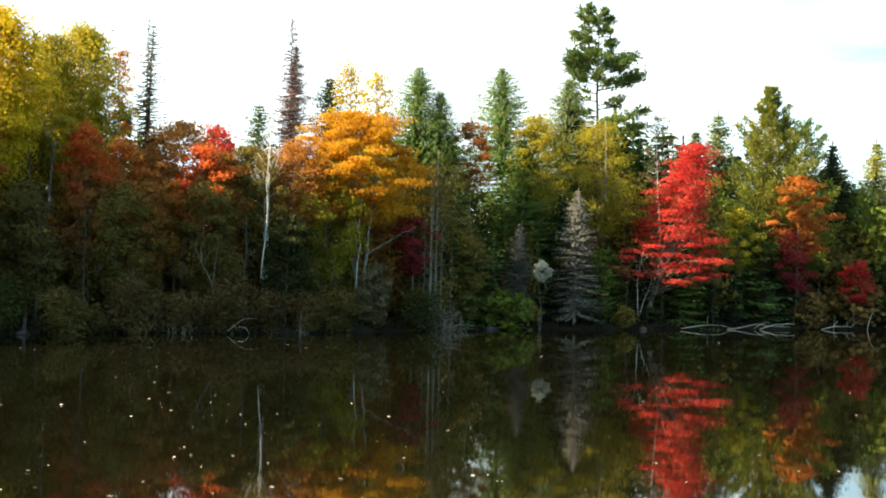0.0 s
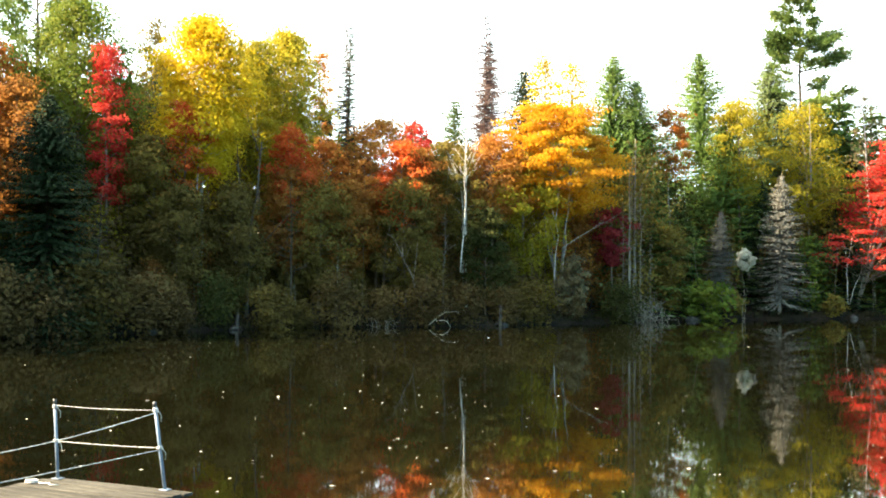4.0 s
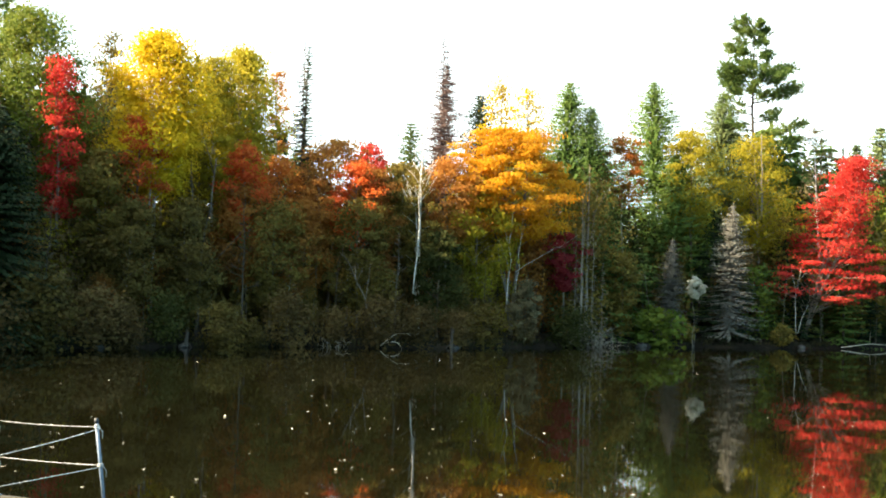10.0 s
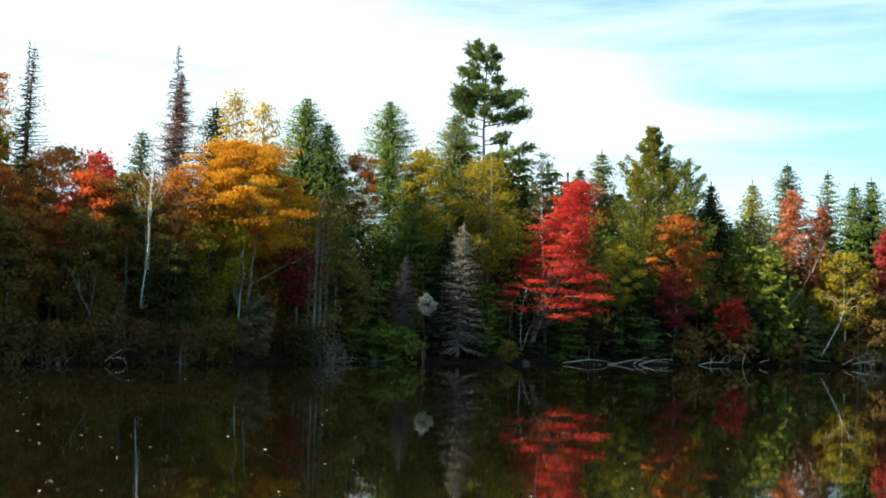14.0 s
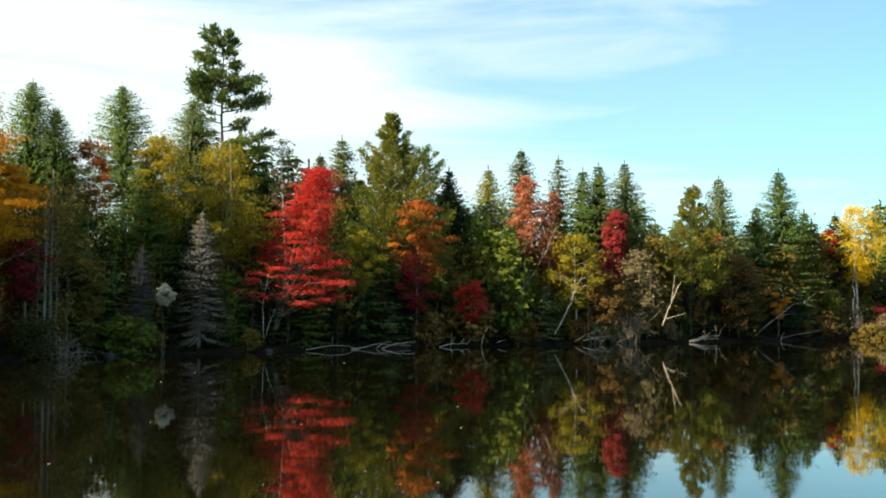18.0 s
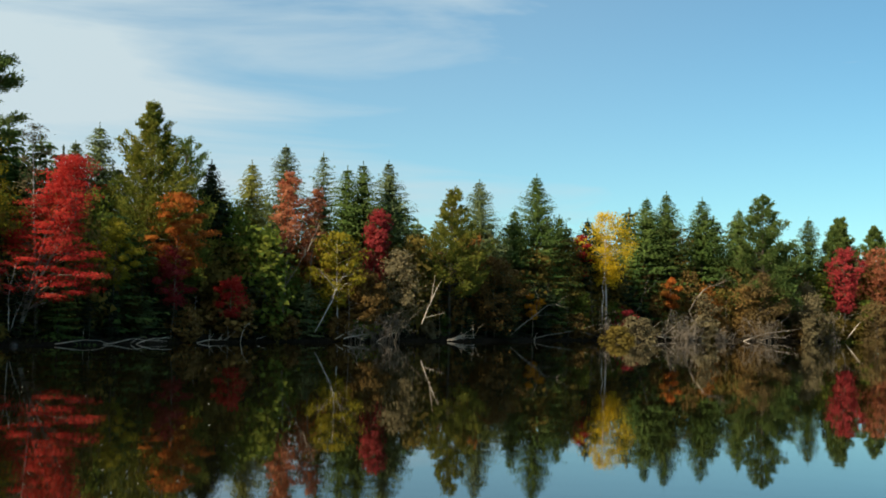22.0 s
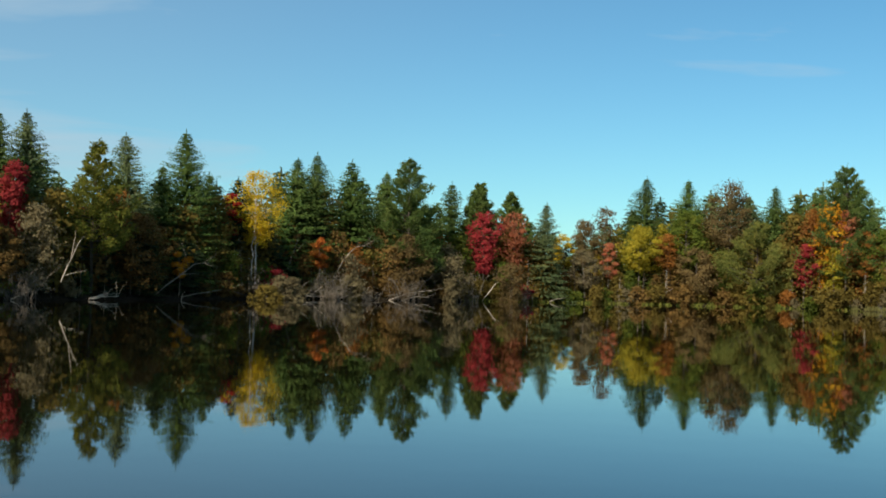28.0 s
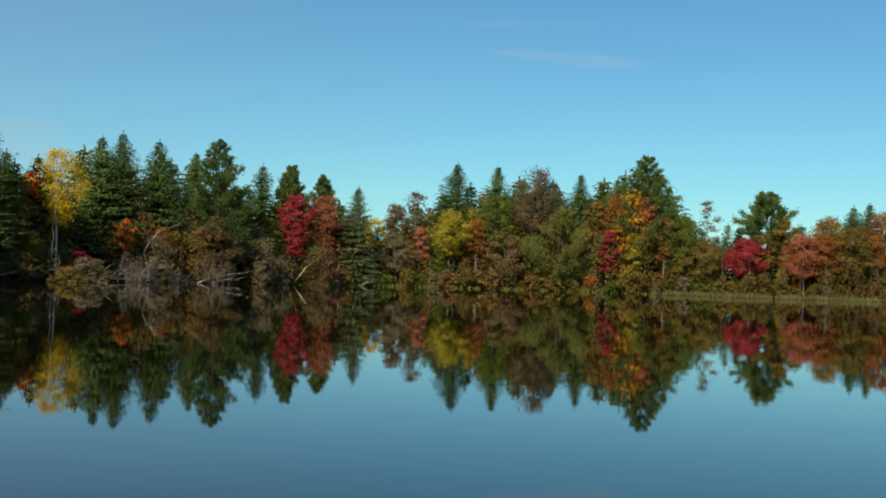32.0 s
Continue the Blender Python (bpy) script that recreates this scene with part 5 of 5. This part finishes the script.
# ---------------------------------------------------------------- the wood between and behind
# bearing to the left of +y and distance of the water's edge as seen from the landing; height of the wood's roof
SHORE_SEEN = [(-80, 222), (-71, 211), (-66, 202), (-62, 203), (-58, 206), (-54, 206), (-47.4, 198), (-40.5, 176), (-35.5, 166), (-31, 145), (-27, 131), (-22, 120), (-16, 108), (-12, 100), (-7, 90), (0, 82), (3.7, 76), (9, 69), (12, 66.5), (17, 65.5), (22, 62), (30, 57), (34, 55), (45, 51), (60, 47), (75, 44)]
TREELINE = [(-70.6, 11.3), (-68.0, 10.9), (-65.6, 9.6), (-64.1, 7.6), (-62.5, 10.4), (-61.2, 16.3), (-60.3, 19.5), (-57.9, 17.6), (-55.4, 17.6), (-52.8, 16.4), (-50.8, 15.2), (-49.2, 12.0), (-47.7, 9.3), (-46.6, 11.6), (-43.7, 12.8), (-41.3, 13.9), (-39.1, 16.0), (-37.0, 17.2), (-34.3, 16.2), (-31.8, 12.7), (-27.9, 14.7), (-27.1, 13.9), (-25.2, 12.4), (-23.3, 13.9), (-20.8, 14.0), (-18.2, 13.0), (-15.6, 13.0), (-13.0, 13.6), (-10.3, 13.5), (-8.5, 14.0), (-6.6, 15.0), (-3.6, 16.4), (-1.0, 14.4), (-0.3, 13.5), (2.2, 12.7), (4.8, 13.9), (7.4, 13.1), (10.0, 11.6), (12.7, 11.0), (15.9, 11.3), (18.0, 13.3), (21.7, 15.0), (25.9, 15.0), (31.0, 15.4), (35.9, 13.4)]
seen_a, seen_d = np.array(SHORE_SEEN).T
roof_a, roof_h = np.array(TREELINE).T
fill = np.random.default_rng(77)


def bank(a, back):
    d = float(np.interp(a, seen_a, seen_d)) + back
    return -d * math.sin(radians(a)), d * math.cos(radians(a)), d


def roof(a):
    return float(np.interp(a, roof_a, roof_h))


SHRUBS = [leafy_meshes(900 + i, 3.2, 1.7, m, BARK, low=0.04, clumps=26, per=34, size=0.32, limb_step=7, slim=True, flat=0.85, stems=5, spread=0.2, trunk_r=0.035, lean=0.08)
          for i, m in enumerate((OLIVE, BROWN, GREEN, TAN, OLIVE, RUST, BROWN))]
SHRUB_LABELS = ("olive shrub overhanging the bank", "brown half-dry shrub on the bank", "green leafy shrub on the bank", "tan dry shrub on the bank",
                "olive alder shrub at the water", "rust-red low shrub on the bank", "brown twiggy shrub at the water")
YOUNG = [leafy_meshes(930 + i, 8.0, 2.2, m, BARK, low=0.06, clumps=44, per=27, size=0.35, limb_step=6, slim=True, flat=0.8, stems=2, shape=0.4, spread=0.2)
         for i, m in enumerate((OLIVE, BROWN, OLIVE, GREEN, RUST, OLIVE))]
YOUNG_LABELS = ("young olive tree in the understorey", "brown-leaved young tree in the understorey", "olive alder in the understorey", "young green tree in the understorey",
                "rusty young maple in the understorey", "olive young aspen in the understorey")
CONES = [spruce_meshes(960 + i, 10.0, 2.9, m, BARK, bare=0.03, size=0.52, density=0.72, slope=0.9) for i, m in enumerate((SHADED_DARK_SPRUCE, SPRUCE, GREY_FIR, FIR, LARCH))]
CONE_LABELS = ("dark spruce in the wood, shade put into its colour", "green spruce deep in the wood", "grey-green fir standing in the wood", "young green fir in the wood", "olive-green conifer in the wood")
LEAFY = [leafy_meshes(980 + i, 10.0, 2.6, m, GREY_BARK, low=0.12, clumps=46, per=33, size=0.39, limb_step=6, slim=True, flat=0.75, shape=0.5, spread=0.19)
         for i, m in enumerate((OLIVE, GREEN, RUST, YELLOW_GREEN, BROWN))]
LEAFY_LABELS = ("olive leafy tree in the wood", "green leafy tree in the wood", "rust-brown leafy tree in the wood", "yellowing leafy tree in the wood", "brown-leaved tree in the wood")


# near bank shrubs, mostly in the leaf colours that already hold shade
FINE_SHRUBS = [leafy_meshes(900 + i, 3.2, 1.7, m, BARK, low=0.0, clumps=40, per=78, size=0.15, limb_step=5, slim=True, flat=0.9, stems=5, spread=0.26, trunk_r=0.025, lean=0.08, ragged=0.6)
               for i, m in enumerate((SHADED_OLIVE, SHADED_BROWN, SHADED_GREEN, SHADED_OLIVE, SHADED_BROWN, RUSSET, SHADED_BROWN))]
FINE_SHRUB_LABELS = SHRUB_LABELS[:3] + ("olive-brown shrub on the bank, darkened as in shade", "brown shrub at the water, darkened as in shade") + SHRUB_LABELS[5:]
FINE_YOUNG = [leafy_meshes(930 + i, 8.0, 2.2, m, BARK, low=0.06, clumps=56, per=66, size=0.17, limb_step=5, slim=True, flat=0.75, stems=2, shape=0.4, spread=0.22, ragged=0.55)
              for i, m in enumerate((OLIVE, AMBER, OLIVE, SHADED_GREEN, RUST, YELLOW_GREEN))]
FINE_YOUNG_LABELS = ("young olive tree in the understorey", "amber young tree in the understorey", "olive alder in the understorey", "young green tree in the understorey",
                     "rusty young maple in the understorey", "yellow-green young aspen in the understorey")
FINE_LEAFY = [leafy_meshes(980 + i, 10.0, 2.6, m, GREY_BARK, low=0.12, clumps=60, per=66, size=0.22, limb_step=6, slim=True, flat=0.65, shape=0.5, spread=0.17)
              for i, m in enumerate((OLIVE, GREEN, RUST, YELLOW_GREEN, RUST))]


def plant(kinds, labels, name, weights, a, back, h, base_h, fat, group):
    x, y, d = bank(a, back)
    if a > 0 and back < 14:
        if kinds is SHRUBS:
            kinds, labels = FINE_SHRUBS, FINE_SHRUB_LABELS
        elif kinds is YOUNG:
            kinds, labels = FINE_YOUNG, FINE_YOUNG_LABELS
        elif kinds is LEAFY:
            kinds = FINE_LEAFY
    for sa, sd, sr, sh in SHOWN:
        if d < sd + 0.3 and abs(a - sa) < math.degrees((0.7 * sr + 0.6) / sd):
            h = min(h, max(1.6, 0.42 * sh) * fill.uniform(0.8, 1.1))
    i = int(fill.choice(len(kinds), p=np.array(weights) / sum(weights)))
    t, c = kinds[i]
    s = h / base_h
    w = s * fat * fill.uniform(0.85, 1.2)
    put(name, (("trunk", t, ""), ("crown", c, "")), x, y, ground_z(x, y) - 0.1, fill.uniform(0, 6.28), labels[i], "shrub" if name == "shrub" else "tree", group, (w, w, s))


def march(start, end, metres):
    a = start
    while a > end:
        yield a
        d = float(np.interp(a, seen_a, seen_d))
        a -= math.degrees(metres * fill.uniform(0.6, 1.4) / d)


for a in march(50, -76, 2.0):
    # mostly the darkest spruces here, their colour standing in for shade on this bank
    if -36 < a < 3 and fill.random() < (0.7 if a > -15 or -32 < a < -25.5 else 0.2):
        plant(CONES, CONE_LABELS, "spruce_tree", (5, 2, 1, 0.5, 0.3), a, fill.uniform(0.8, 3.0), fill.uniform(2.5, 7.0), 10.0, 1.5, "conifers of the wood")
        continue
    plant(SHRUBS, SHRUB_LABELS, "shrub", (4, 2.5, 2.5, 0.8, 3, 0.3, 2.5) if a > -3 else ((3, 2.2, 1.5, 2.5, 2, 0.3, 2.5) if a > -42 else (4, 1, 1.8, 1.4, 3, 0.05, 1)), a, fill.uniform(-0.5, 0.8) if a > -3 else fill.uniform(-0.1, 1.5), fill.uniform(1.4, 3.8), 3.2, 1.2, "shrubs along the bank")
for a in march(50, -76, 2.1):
    # taller dark-coloured spruces behind, again to paint this stretch as shaded
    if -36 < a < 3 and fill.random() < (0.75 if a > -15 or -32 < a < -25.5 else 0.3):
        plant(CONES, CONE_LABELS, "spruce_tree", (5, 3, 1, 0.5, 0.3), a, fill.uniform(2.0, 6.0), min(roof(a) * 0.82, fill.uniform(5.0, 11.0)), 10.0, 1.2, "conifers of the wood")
        continue
    plant(YOUNG, YOUNG_LABELS, "understorey_tree", (3, 2, 3.2, 2.5, 3, 2) if a > -3 else ((3, 2.5, 2, 2, 0.6, 2) if a > -42 else (4, 1, 3, 1.5, 0.6, 3)), a, fill.uniform(2.0, 6.5), min(roof(a) * 0.82, fill.uniform(5.0, 11.0)), 8.0, 1.0, "understorey trees")
for a in march(55, -76, 3.8):
    plant(YOUNG, YOUNG_LABELS, "understorey_tree", (3, 4, 3, 1, 0.8, 3), a, fill.uniform(7, 13), min(roof(a) * 0.7, fill.uniform(6, 10)), 8.0, 1.2, "understorey trees")
for a in march(55, -76, 8.0):
    plant(YOUNG, YOUNG_LABELS, "understorey_tree", (3, 4, 3, 1, 0.8, 3), a, fill.uniform(15, 22), min(roof(a) * 0.75, fill.uniform(7, 11)), 8.0, 1.4, "understorey trees")
for a in march(60, -40, 3.6):
    plant(SHRUBS, SHRUB_LABELS, "shrub", (4, 4, 2, 0.4, 3, 0.3, 3), a, fill.uniform(4, 9), fill.uniform(4.0, 6.5), 3.2, 0.8, "shrubs within the wood")
for a in march(60, -76, 3.0):
    left = a > -2
    if fill.random() < (0.45 if left else 0.72):
        plant(CONES, CONE_LABELS, "spruce_tree", (3, 3, 3, 2, 2), a, fill.uniform(5, 11), roof(a) * fill.uniform(0.5, 0.85), 10.0, 0.95, "conifers of the wood")
    else:
        plant(LEAFY, LEAFY_LABELS, "leafy_tree", (4, 2, 1, 1.2, 2), a, fill.uniform(5, 11), roof(a) * fill.uniform(0.5, 0.85), 10.0, 0.9, "broadleaf trees of the wood")
# unseen tall wood, added left of the view to shade the near shore
for a in march(88, 37, 3.4):
    if fill.random() < 0.5:
        plant(CONES, CONE_LABELS, "spruce_tree", (4, 2, 1, 1, 0), a, fill.uniform(1, 9), fill.uniform(13, 18), 10.0, 1.0, "conifers of the wood")
    else:
        plant(LEAFY, LEAFY_LABELS, "leafy_tree", (4, 2, 1, 1.2, 2), a, fill.uniform(2, 10), fill.uniform(12, 17), 10.0, 1.0, "broadleaf trees of the wood")
# more unseen spruces, added taller and further back to block the sun
for a in march(56, 36, 2.6):
    plant(CONES, CONE_LABELS, "spruce_tree", (4, 2, 1, 1, 0), a, fill.uniform(8, 24), fill.uniform(17, 22), 10.0, 0.85, "conifers of the wood")
# deep wood in the same shade-darkened leaf colours
THICKET = [leafy_meshes(1070 + i, 10.0, 3.2, m, BARK, low=0.02, clumps=44, per=18, size=0.62, limb_step=12, slim=True, flat=0.9, shape=0.4, spread=0.22) for i, m in enumerate((SHADED_OLIVE, SHADED_BROWN, SHADED_GREEN))]
THICKET_LABELS = ("olive-brown tree deep in the wood, shade in its colour", "brown tree deep in the wood, shade in its colour", "green tree deep in the wood, shade in its colour")
for a in march(60, -46, 2.4):
    plant(THICKET, THICKET_LABELS, "thicket_tree", (3, 2, 3), a, fill.uniform(13, 30), roof(a) * fill.uniform(0.55, 0.8), 10.0, 1.1, "trees deep in the wood")
WARM = [leafy_meshes(1010 + i, 10.0, 2.4, m, GREY_BARK, low=0.12, clumps=50, per=46, size=0.31, limb_step=2, slim=True, flat=0.7, shape=0.5) for i, m in enumerate((YELLOW_GREEN, OLIVE, GREEN, GOLD, RUST, TAN))]
WARM_LABELS = ("yellow-green leafy tree in the wood", "olive leafy tree among others", "green leafy tree among others", "golden leafy tree among others", "rusty leafy tree among others", "tan half-dry tree among others")
NEAR = [leafy_meshes(1040 + i, 14.0, 2.9, m, GREY_BARK, low=0.12, clumps=64, per=110, size=0.16, flat=0.65, shape=0.5, limb_step=4, slim=True) for i, m in enumerate((YELLOW_GREEN, OLIVE, GREEN, GOLD, RUST, OLIVE))]
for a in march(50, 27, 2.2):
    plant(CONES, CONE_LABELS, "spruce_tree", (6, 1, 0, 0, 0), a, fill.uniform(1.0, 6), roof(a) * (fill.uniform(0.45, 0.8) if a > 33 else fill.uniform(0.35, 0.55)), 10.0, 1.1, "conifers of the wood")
for a in march(33, 6, 2.5):
    plant(NEAR, WARM_LABELS, "leafy_tree", (4, 4, 3, 0.6, 1, 0.5), a, fill.uniform(8, 15), roof(a) * fill.uniform(0.72, 0.98), 14.0, 0.9, "broadleaf trees of the wood")
for a in march(6, -46, 4.5):
    plant(WARM, WARM_LABELS, "leafy_tree", (1.5, 4, 3, 0, 0.5, 1), a, fill.uniform(4, 10), roof(a) * fill.uniform(0.55, 0.95), 10.0, 0.9, "broadleaf trees of the wood")
for a in march(-45, -76, 2.6):
    plant(WARM, WARM_LABELS, "leafy_tree", (6, 5, 3, 0.3, 0.8, 1.0), a, fill.uniform(3, 9), roof(a) * fill.uniform(0.55, 0.92), 10.0, 0.85, "broadleaf trees of the wood")
for a in march(70, -78, 2.5):
    left = a > -2
    if fill.random() < (0.5 if left else 0.8):
        plant(CONES, CONE_LABELS, "spruce_tree", (2.5, 3, 3, 2, 1.5), a, fill.uniform(12, 24), roof(a) * fill.uniform(0.88, 1.12), 10.0, 1.15, "conifers of the wood")
    else:
        plant(LEAFY, LEAFY_LABELS, "leafy_tree", (4, 2, 1, 1.2, 2), a, fill.uniform(12, 24), roof(a) * fill.uniform(0.7, 0.95), 10.0, 0.85, "broadleaf trees of the wood")
for a in march(75, -80, 4.0):
    plant(CONES, CONE_LABELS, "spruce_tree", (5, 3, 2, 1, 0.5), a, fill.uniform(26, 42), roof(a) * fill.uniform(1.0, 1.2), 10.0, 1.1, "conifers of the wood")


# ---------------------------------------------------------------- grass, reeds and fallen leaves
def blades(name, mat, spots, high, lean_out, wide, label, category):
    rng = np.random.default_rng(len(name))
    c = np.array(spots)
    n = len(c)
    q = cards(c, random_ways(rng, n) * lean_out + np.array([0, 0, 1.0]), random_ways(rng, n, 0.2), high * rng.uniform(0.5, 1.2, n), wide * rng.uniform(0.6, 1.3, n))
    tagged(new(name, cards_mesh(name, q, mat)), label, category, kind="stuff")


def strip(a0, a1, n, near, far_off):
    rows = []
    for a, b in zip(fill.uniform(a1, a0, n), fill.uniform(near, far_off, n)):
        if noise.noise((a * 1.7, 0.0, 4.0)) + fill.uniform(-0.4, 0.6) < 0:
            continue
        x, y, d = bank(a, b)
        rows.append((x, y, max(-0.05, ground_z(x, y) - 0.05)))
    return rows


blades("bank_grass", GRASS, strip(-43, -61, 5200, -0.5, 1.6), 0.5, 0.5, 0.16, "pale green grass tufts along the far bank", "grass")
blades("reeds", REEDS, strip(-60.5, -76, 9000, -5.5, 4.0), 0.9, 0.25, 0.1, "dry olive-brown reeds in the marsh", "reeds")
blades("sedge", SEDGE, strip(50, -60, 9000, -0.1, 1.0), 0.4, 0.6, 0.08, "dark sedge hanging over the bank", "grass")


def floating_leaves():
    rng = np.random.default_rng(5)
    pts = []
    while len(pts) < 400:
        a, d = rng.uniform(-16, 42), 11 + 52 * rng.random() ** 1.5
        if a < 0 and rng.random() > 0.45:
            continue
        pts.append((-d * math.sin(radians(a)), d * math.cos(radians(a)), 0.008 + 0.006 * rng.random()))
    n = len(pts)
    w = random_ways(rng, n, 0.1)
    s = np.cross(w, np.array([0, 0, 1.0]))
    ln = 0.035 + 0.075 * rng.random(n) ** 2.2
    me = cards_mesh("floating_leaves", cards(np.array(pts), w, s, ln, ln * rng.uniform(0.4, 0.9, n)), FLOATING)
    tagged(new("floating_leaves", me), "pale fallen leaves floating on the water", "leaves", kind="stuff")


floating_leaves()


# ---------------------------------------------------------------- the landing stage
def box(bm, lo, hi, bevel=0.004):
    m = Matrix.LocRotScale([(a + b) / 2 for a, b in zip(lo, hi)], None, [b - a for a, b in zip(lo, hi)])
    made = bmesh.ops.create_cube(bm, size=1, matrix=m)
    if bevel:
        edges = list({e for v in made["verts"] for e in v.link_edges})
        bmesh.ops.bevel(bm, geom=edges, offset=bevel, segments=1, affect="EDGES")


def landing_stage():
    """Its end lies out in the water; x runs across it, y back to the land."""
    rng = np.random.default_rng(31)
    wide, long, top = 1.86, 9.6, 0.5
    root = new("landing_stage")
    root.matrix_world = Matrix.LocRotScale((-7.134, 12.124, 0), Euler((0, 0, radians(-15.7))), None)
    # local y towards the land is negative
    step = 0.15
    plank = bmesh.new()
    box(plank, (-0.03, -step + 0.012, top - 0.035), (wide, 0, top), 0.005)
    me = bpy.data.meshes.new("plank")
    plank.to_mesh(me)
    plank.free()
    me.materials.append(PLANK)
    for i in range(int(long / step)):
        ob = new("plank", me)
        ob.parent = root
        ob.location = (rng.uniform(-0.02, 0.02), -i * step, rng.uniform(-0.004, 0.004))
        ob.rotation_euler = (0, 0, rng.normal(0, 0.004))
    for x in (0.05, wide * 0.5, wide - 0.13):
        bm = bmesh.new()
        box(bm, (x, -long, top - 0.19), (x + 0.05, -0.02, top - 0.037))
        part("stringer", bm, PLANK, root, "grey wooden stringer under the planks")
    for x in (0.1, wide - 0.1):
        for y in (-0.35, -3.0, -6.0):
            wood = Wood()
            wood.tube([(x, y, -1.8), (x, y, top - 0.05)], 0.07)
            ob = new("pile", wood.mesh("pile", BARK))
            ob.parent = root

    def post(x, y, high, lean):
        wood = Wood()
        foot, head = Vector((x, y, top - 0.02)), Vector((x + lean[0], y + lean[1], top + high))
        wood.tube([foot, foot.lerp(head, 0.5), head], 0.0185)
        ob = new("rail_post", wood.mesh("rail_post", PIPE))
        ob.parent = root
        tagged(ob, "blue-grey metal pipe post with a black cap")
        cap = Wood()
        cap.tube([head - Vector((0, 0, 0.03)), head + Vector((0, 0, 0.022))], 0.0215)
        co = new("cap", cap.mesh("cap", CAP))
        co.parent = ob
        flange = bmesh.new()
        box(flange, (x - 0.05, y - 0.05, top), (x + 0.05, y + 0.05, top + 0.008))
        part("flange", flange, PIPE, ob)
        return foot, head

    f1, h1 = post(0.1, -0.08, 0.83, (-0.06, 0.0))
    f2, h2 = post(1.56, -0.05, 0.88, (-0.1, -0.06))
    f3, h3 = post(wide - 0.12, -5.6, 0.92, (0.0, 0.0))

    def rope(a, b, sag, r=0.0038):
        t = np.linspace(0, 1, 14)
        p = np.array(a) + (np.array(b) - np.array(a)) * t[:, None]
        p[:, 2] -= sag * 4 * t * (1 - t)
        wood = Wood()
        wood.tube(p, r)
        ob = new("rope", wood.mesh("rope", ROPE))
        ob.parent = root
        tagged(ob, "white rope tied between rail posts")
        return p

    def knot(p):
        wood = Wood()
        ang = np.linspace(0, 4 * math.pi, 18)
        wood.tube(np.stack([p[0] + 0.026 * np.cos(ang), p[1] + 0.026 * np.sin(ang), p[2] - 0.02 + 0.04 * ang / 12.5], 1), 0.006)
        wood.tube([p + np.array([0.03, 0, 0]), p + np.array([0.06, 0.02, -0.05]), p + np.array([0.05, 0.03, -0.12])], 0.005, 4)
        ob = new("knot", wood.mesh("knot", ROPE))
        ob.parent = root

    def on(f, h, s):
        return np.array(f.lerp(h, s))

    rope(on(f1, h1, 0.95), on(f2, h2, 0.93), 0.015)
    rope(on(f1, h1, 0.5), on(f2, h2, 0.5), 0.01)
    rope(on(f2, h2, 0.9), on(f3, h3, 0.92), 0.17)
    rope(on(f2, h2, 0.48), on(f3, h3, 0.5), 0.03)
    for f, h in ((f1, h1), (f2, h2), (f3, h3)):
        for s in (0.5, 0.93):
            knot(on(f, h, s))
    tagged(root, "weathered plank landing stage with rope rails", "dock")
    # a loose coil of rope on the planks
    wood = Wood()
    ang = np.linspace(0, 9 * math.pi, 90)
    rad = 0.05 + 0.02 * np.sin(ang * 0.37)
    wood.tube(np.stack([rad * np.cos(ang), rad * np.sin(ang) * 0.9, 0.012 + 0.03 * ang / 28], 1), 0.006)
    wood.tube([(0.1, 0, 0.012), (0.2, 0.05, 0.012), (0.28, -0.03, 0.012), (0.36, 0.02, 0.012)], 0.007)
    coil = new("rope_coil", wood.mesh("rope_coil", ROPE))
    coil.matrix_world = root.matrix_world @ pose(-0.02 + 0.12, -0.45, top + 0.004)
    tagged(coil, "small coil of white rope on the planks", "rope")


landing_stage()


# ---------------------------------------------------------------- thin bare stems in front of the wood
STEMS = [bare_meshes(700 + i, 6.0, 0.8, m, low=0.35, branches=16, twig=2, trunk_r=0.05, lean=(0.25 * (i - 1.5), 0.1), up=0.5) for i, m in enumerate((GREY_BARK, GREY_BARK, BIRCH_BARK, BARK))]
for a in march(48, -74, 3.6):
    x, y, d = bank(a, fill.uniform(0.8, 3.0))
    i = int(fill.integers(0, 4))
    s = fill.uniform(0.5, 1.25)
    put("bare_sapling", (("stem", STEMS[i], ""),), x, y, ground_z(x, y) - 0.1, fill.uniform(0, 6.28), "thin bare sapling in front of the wood", "dead tree", "bare saplings", (s, s, s))
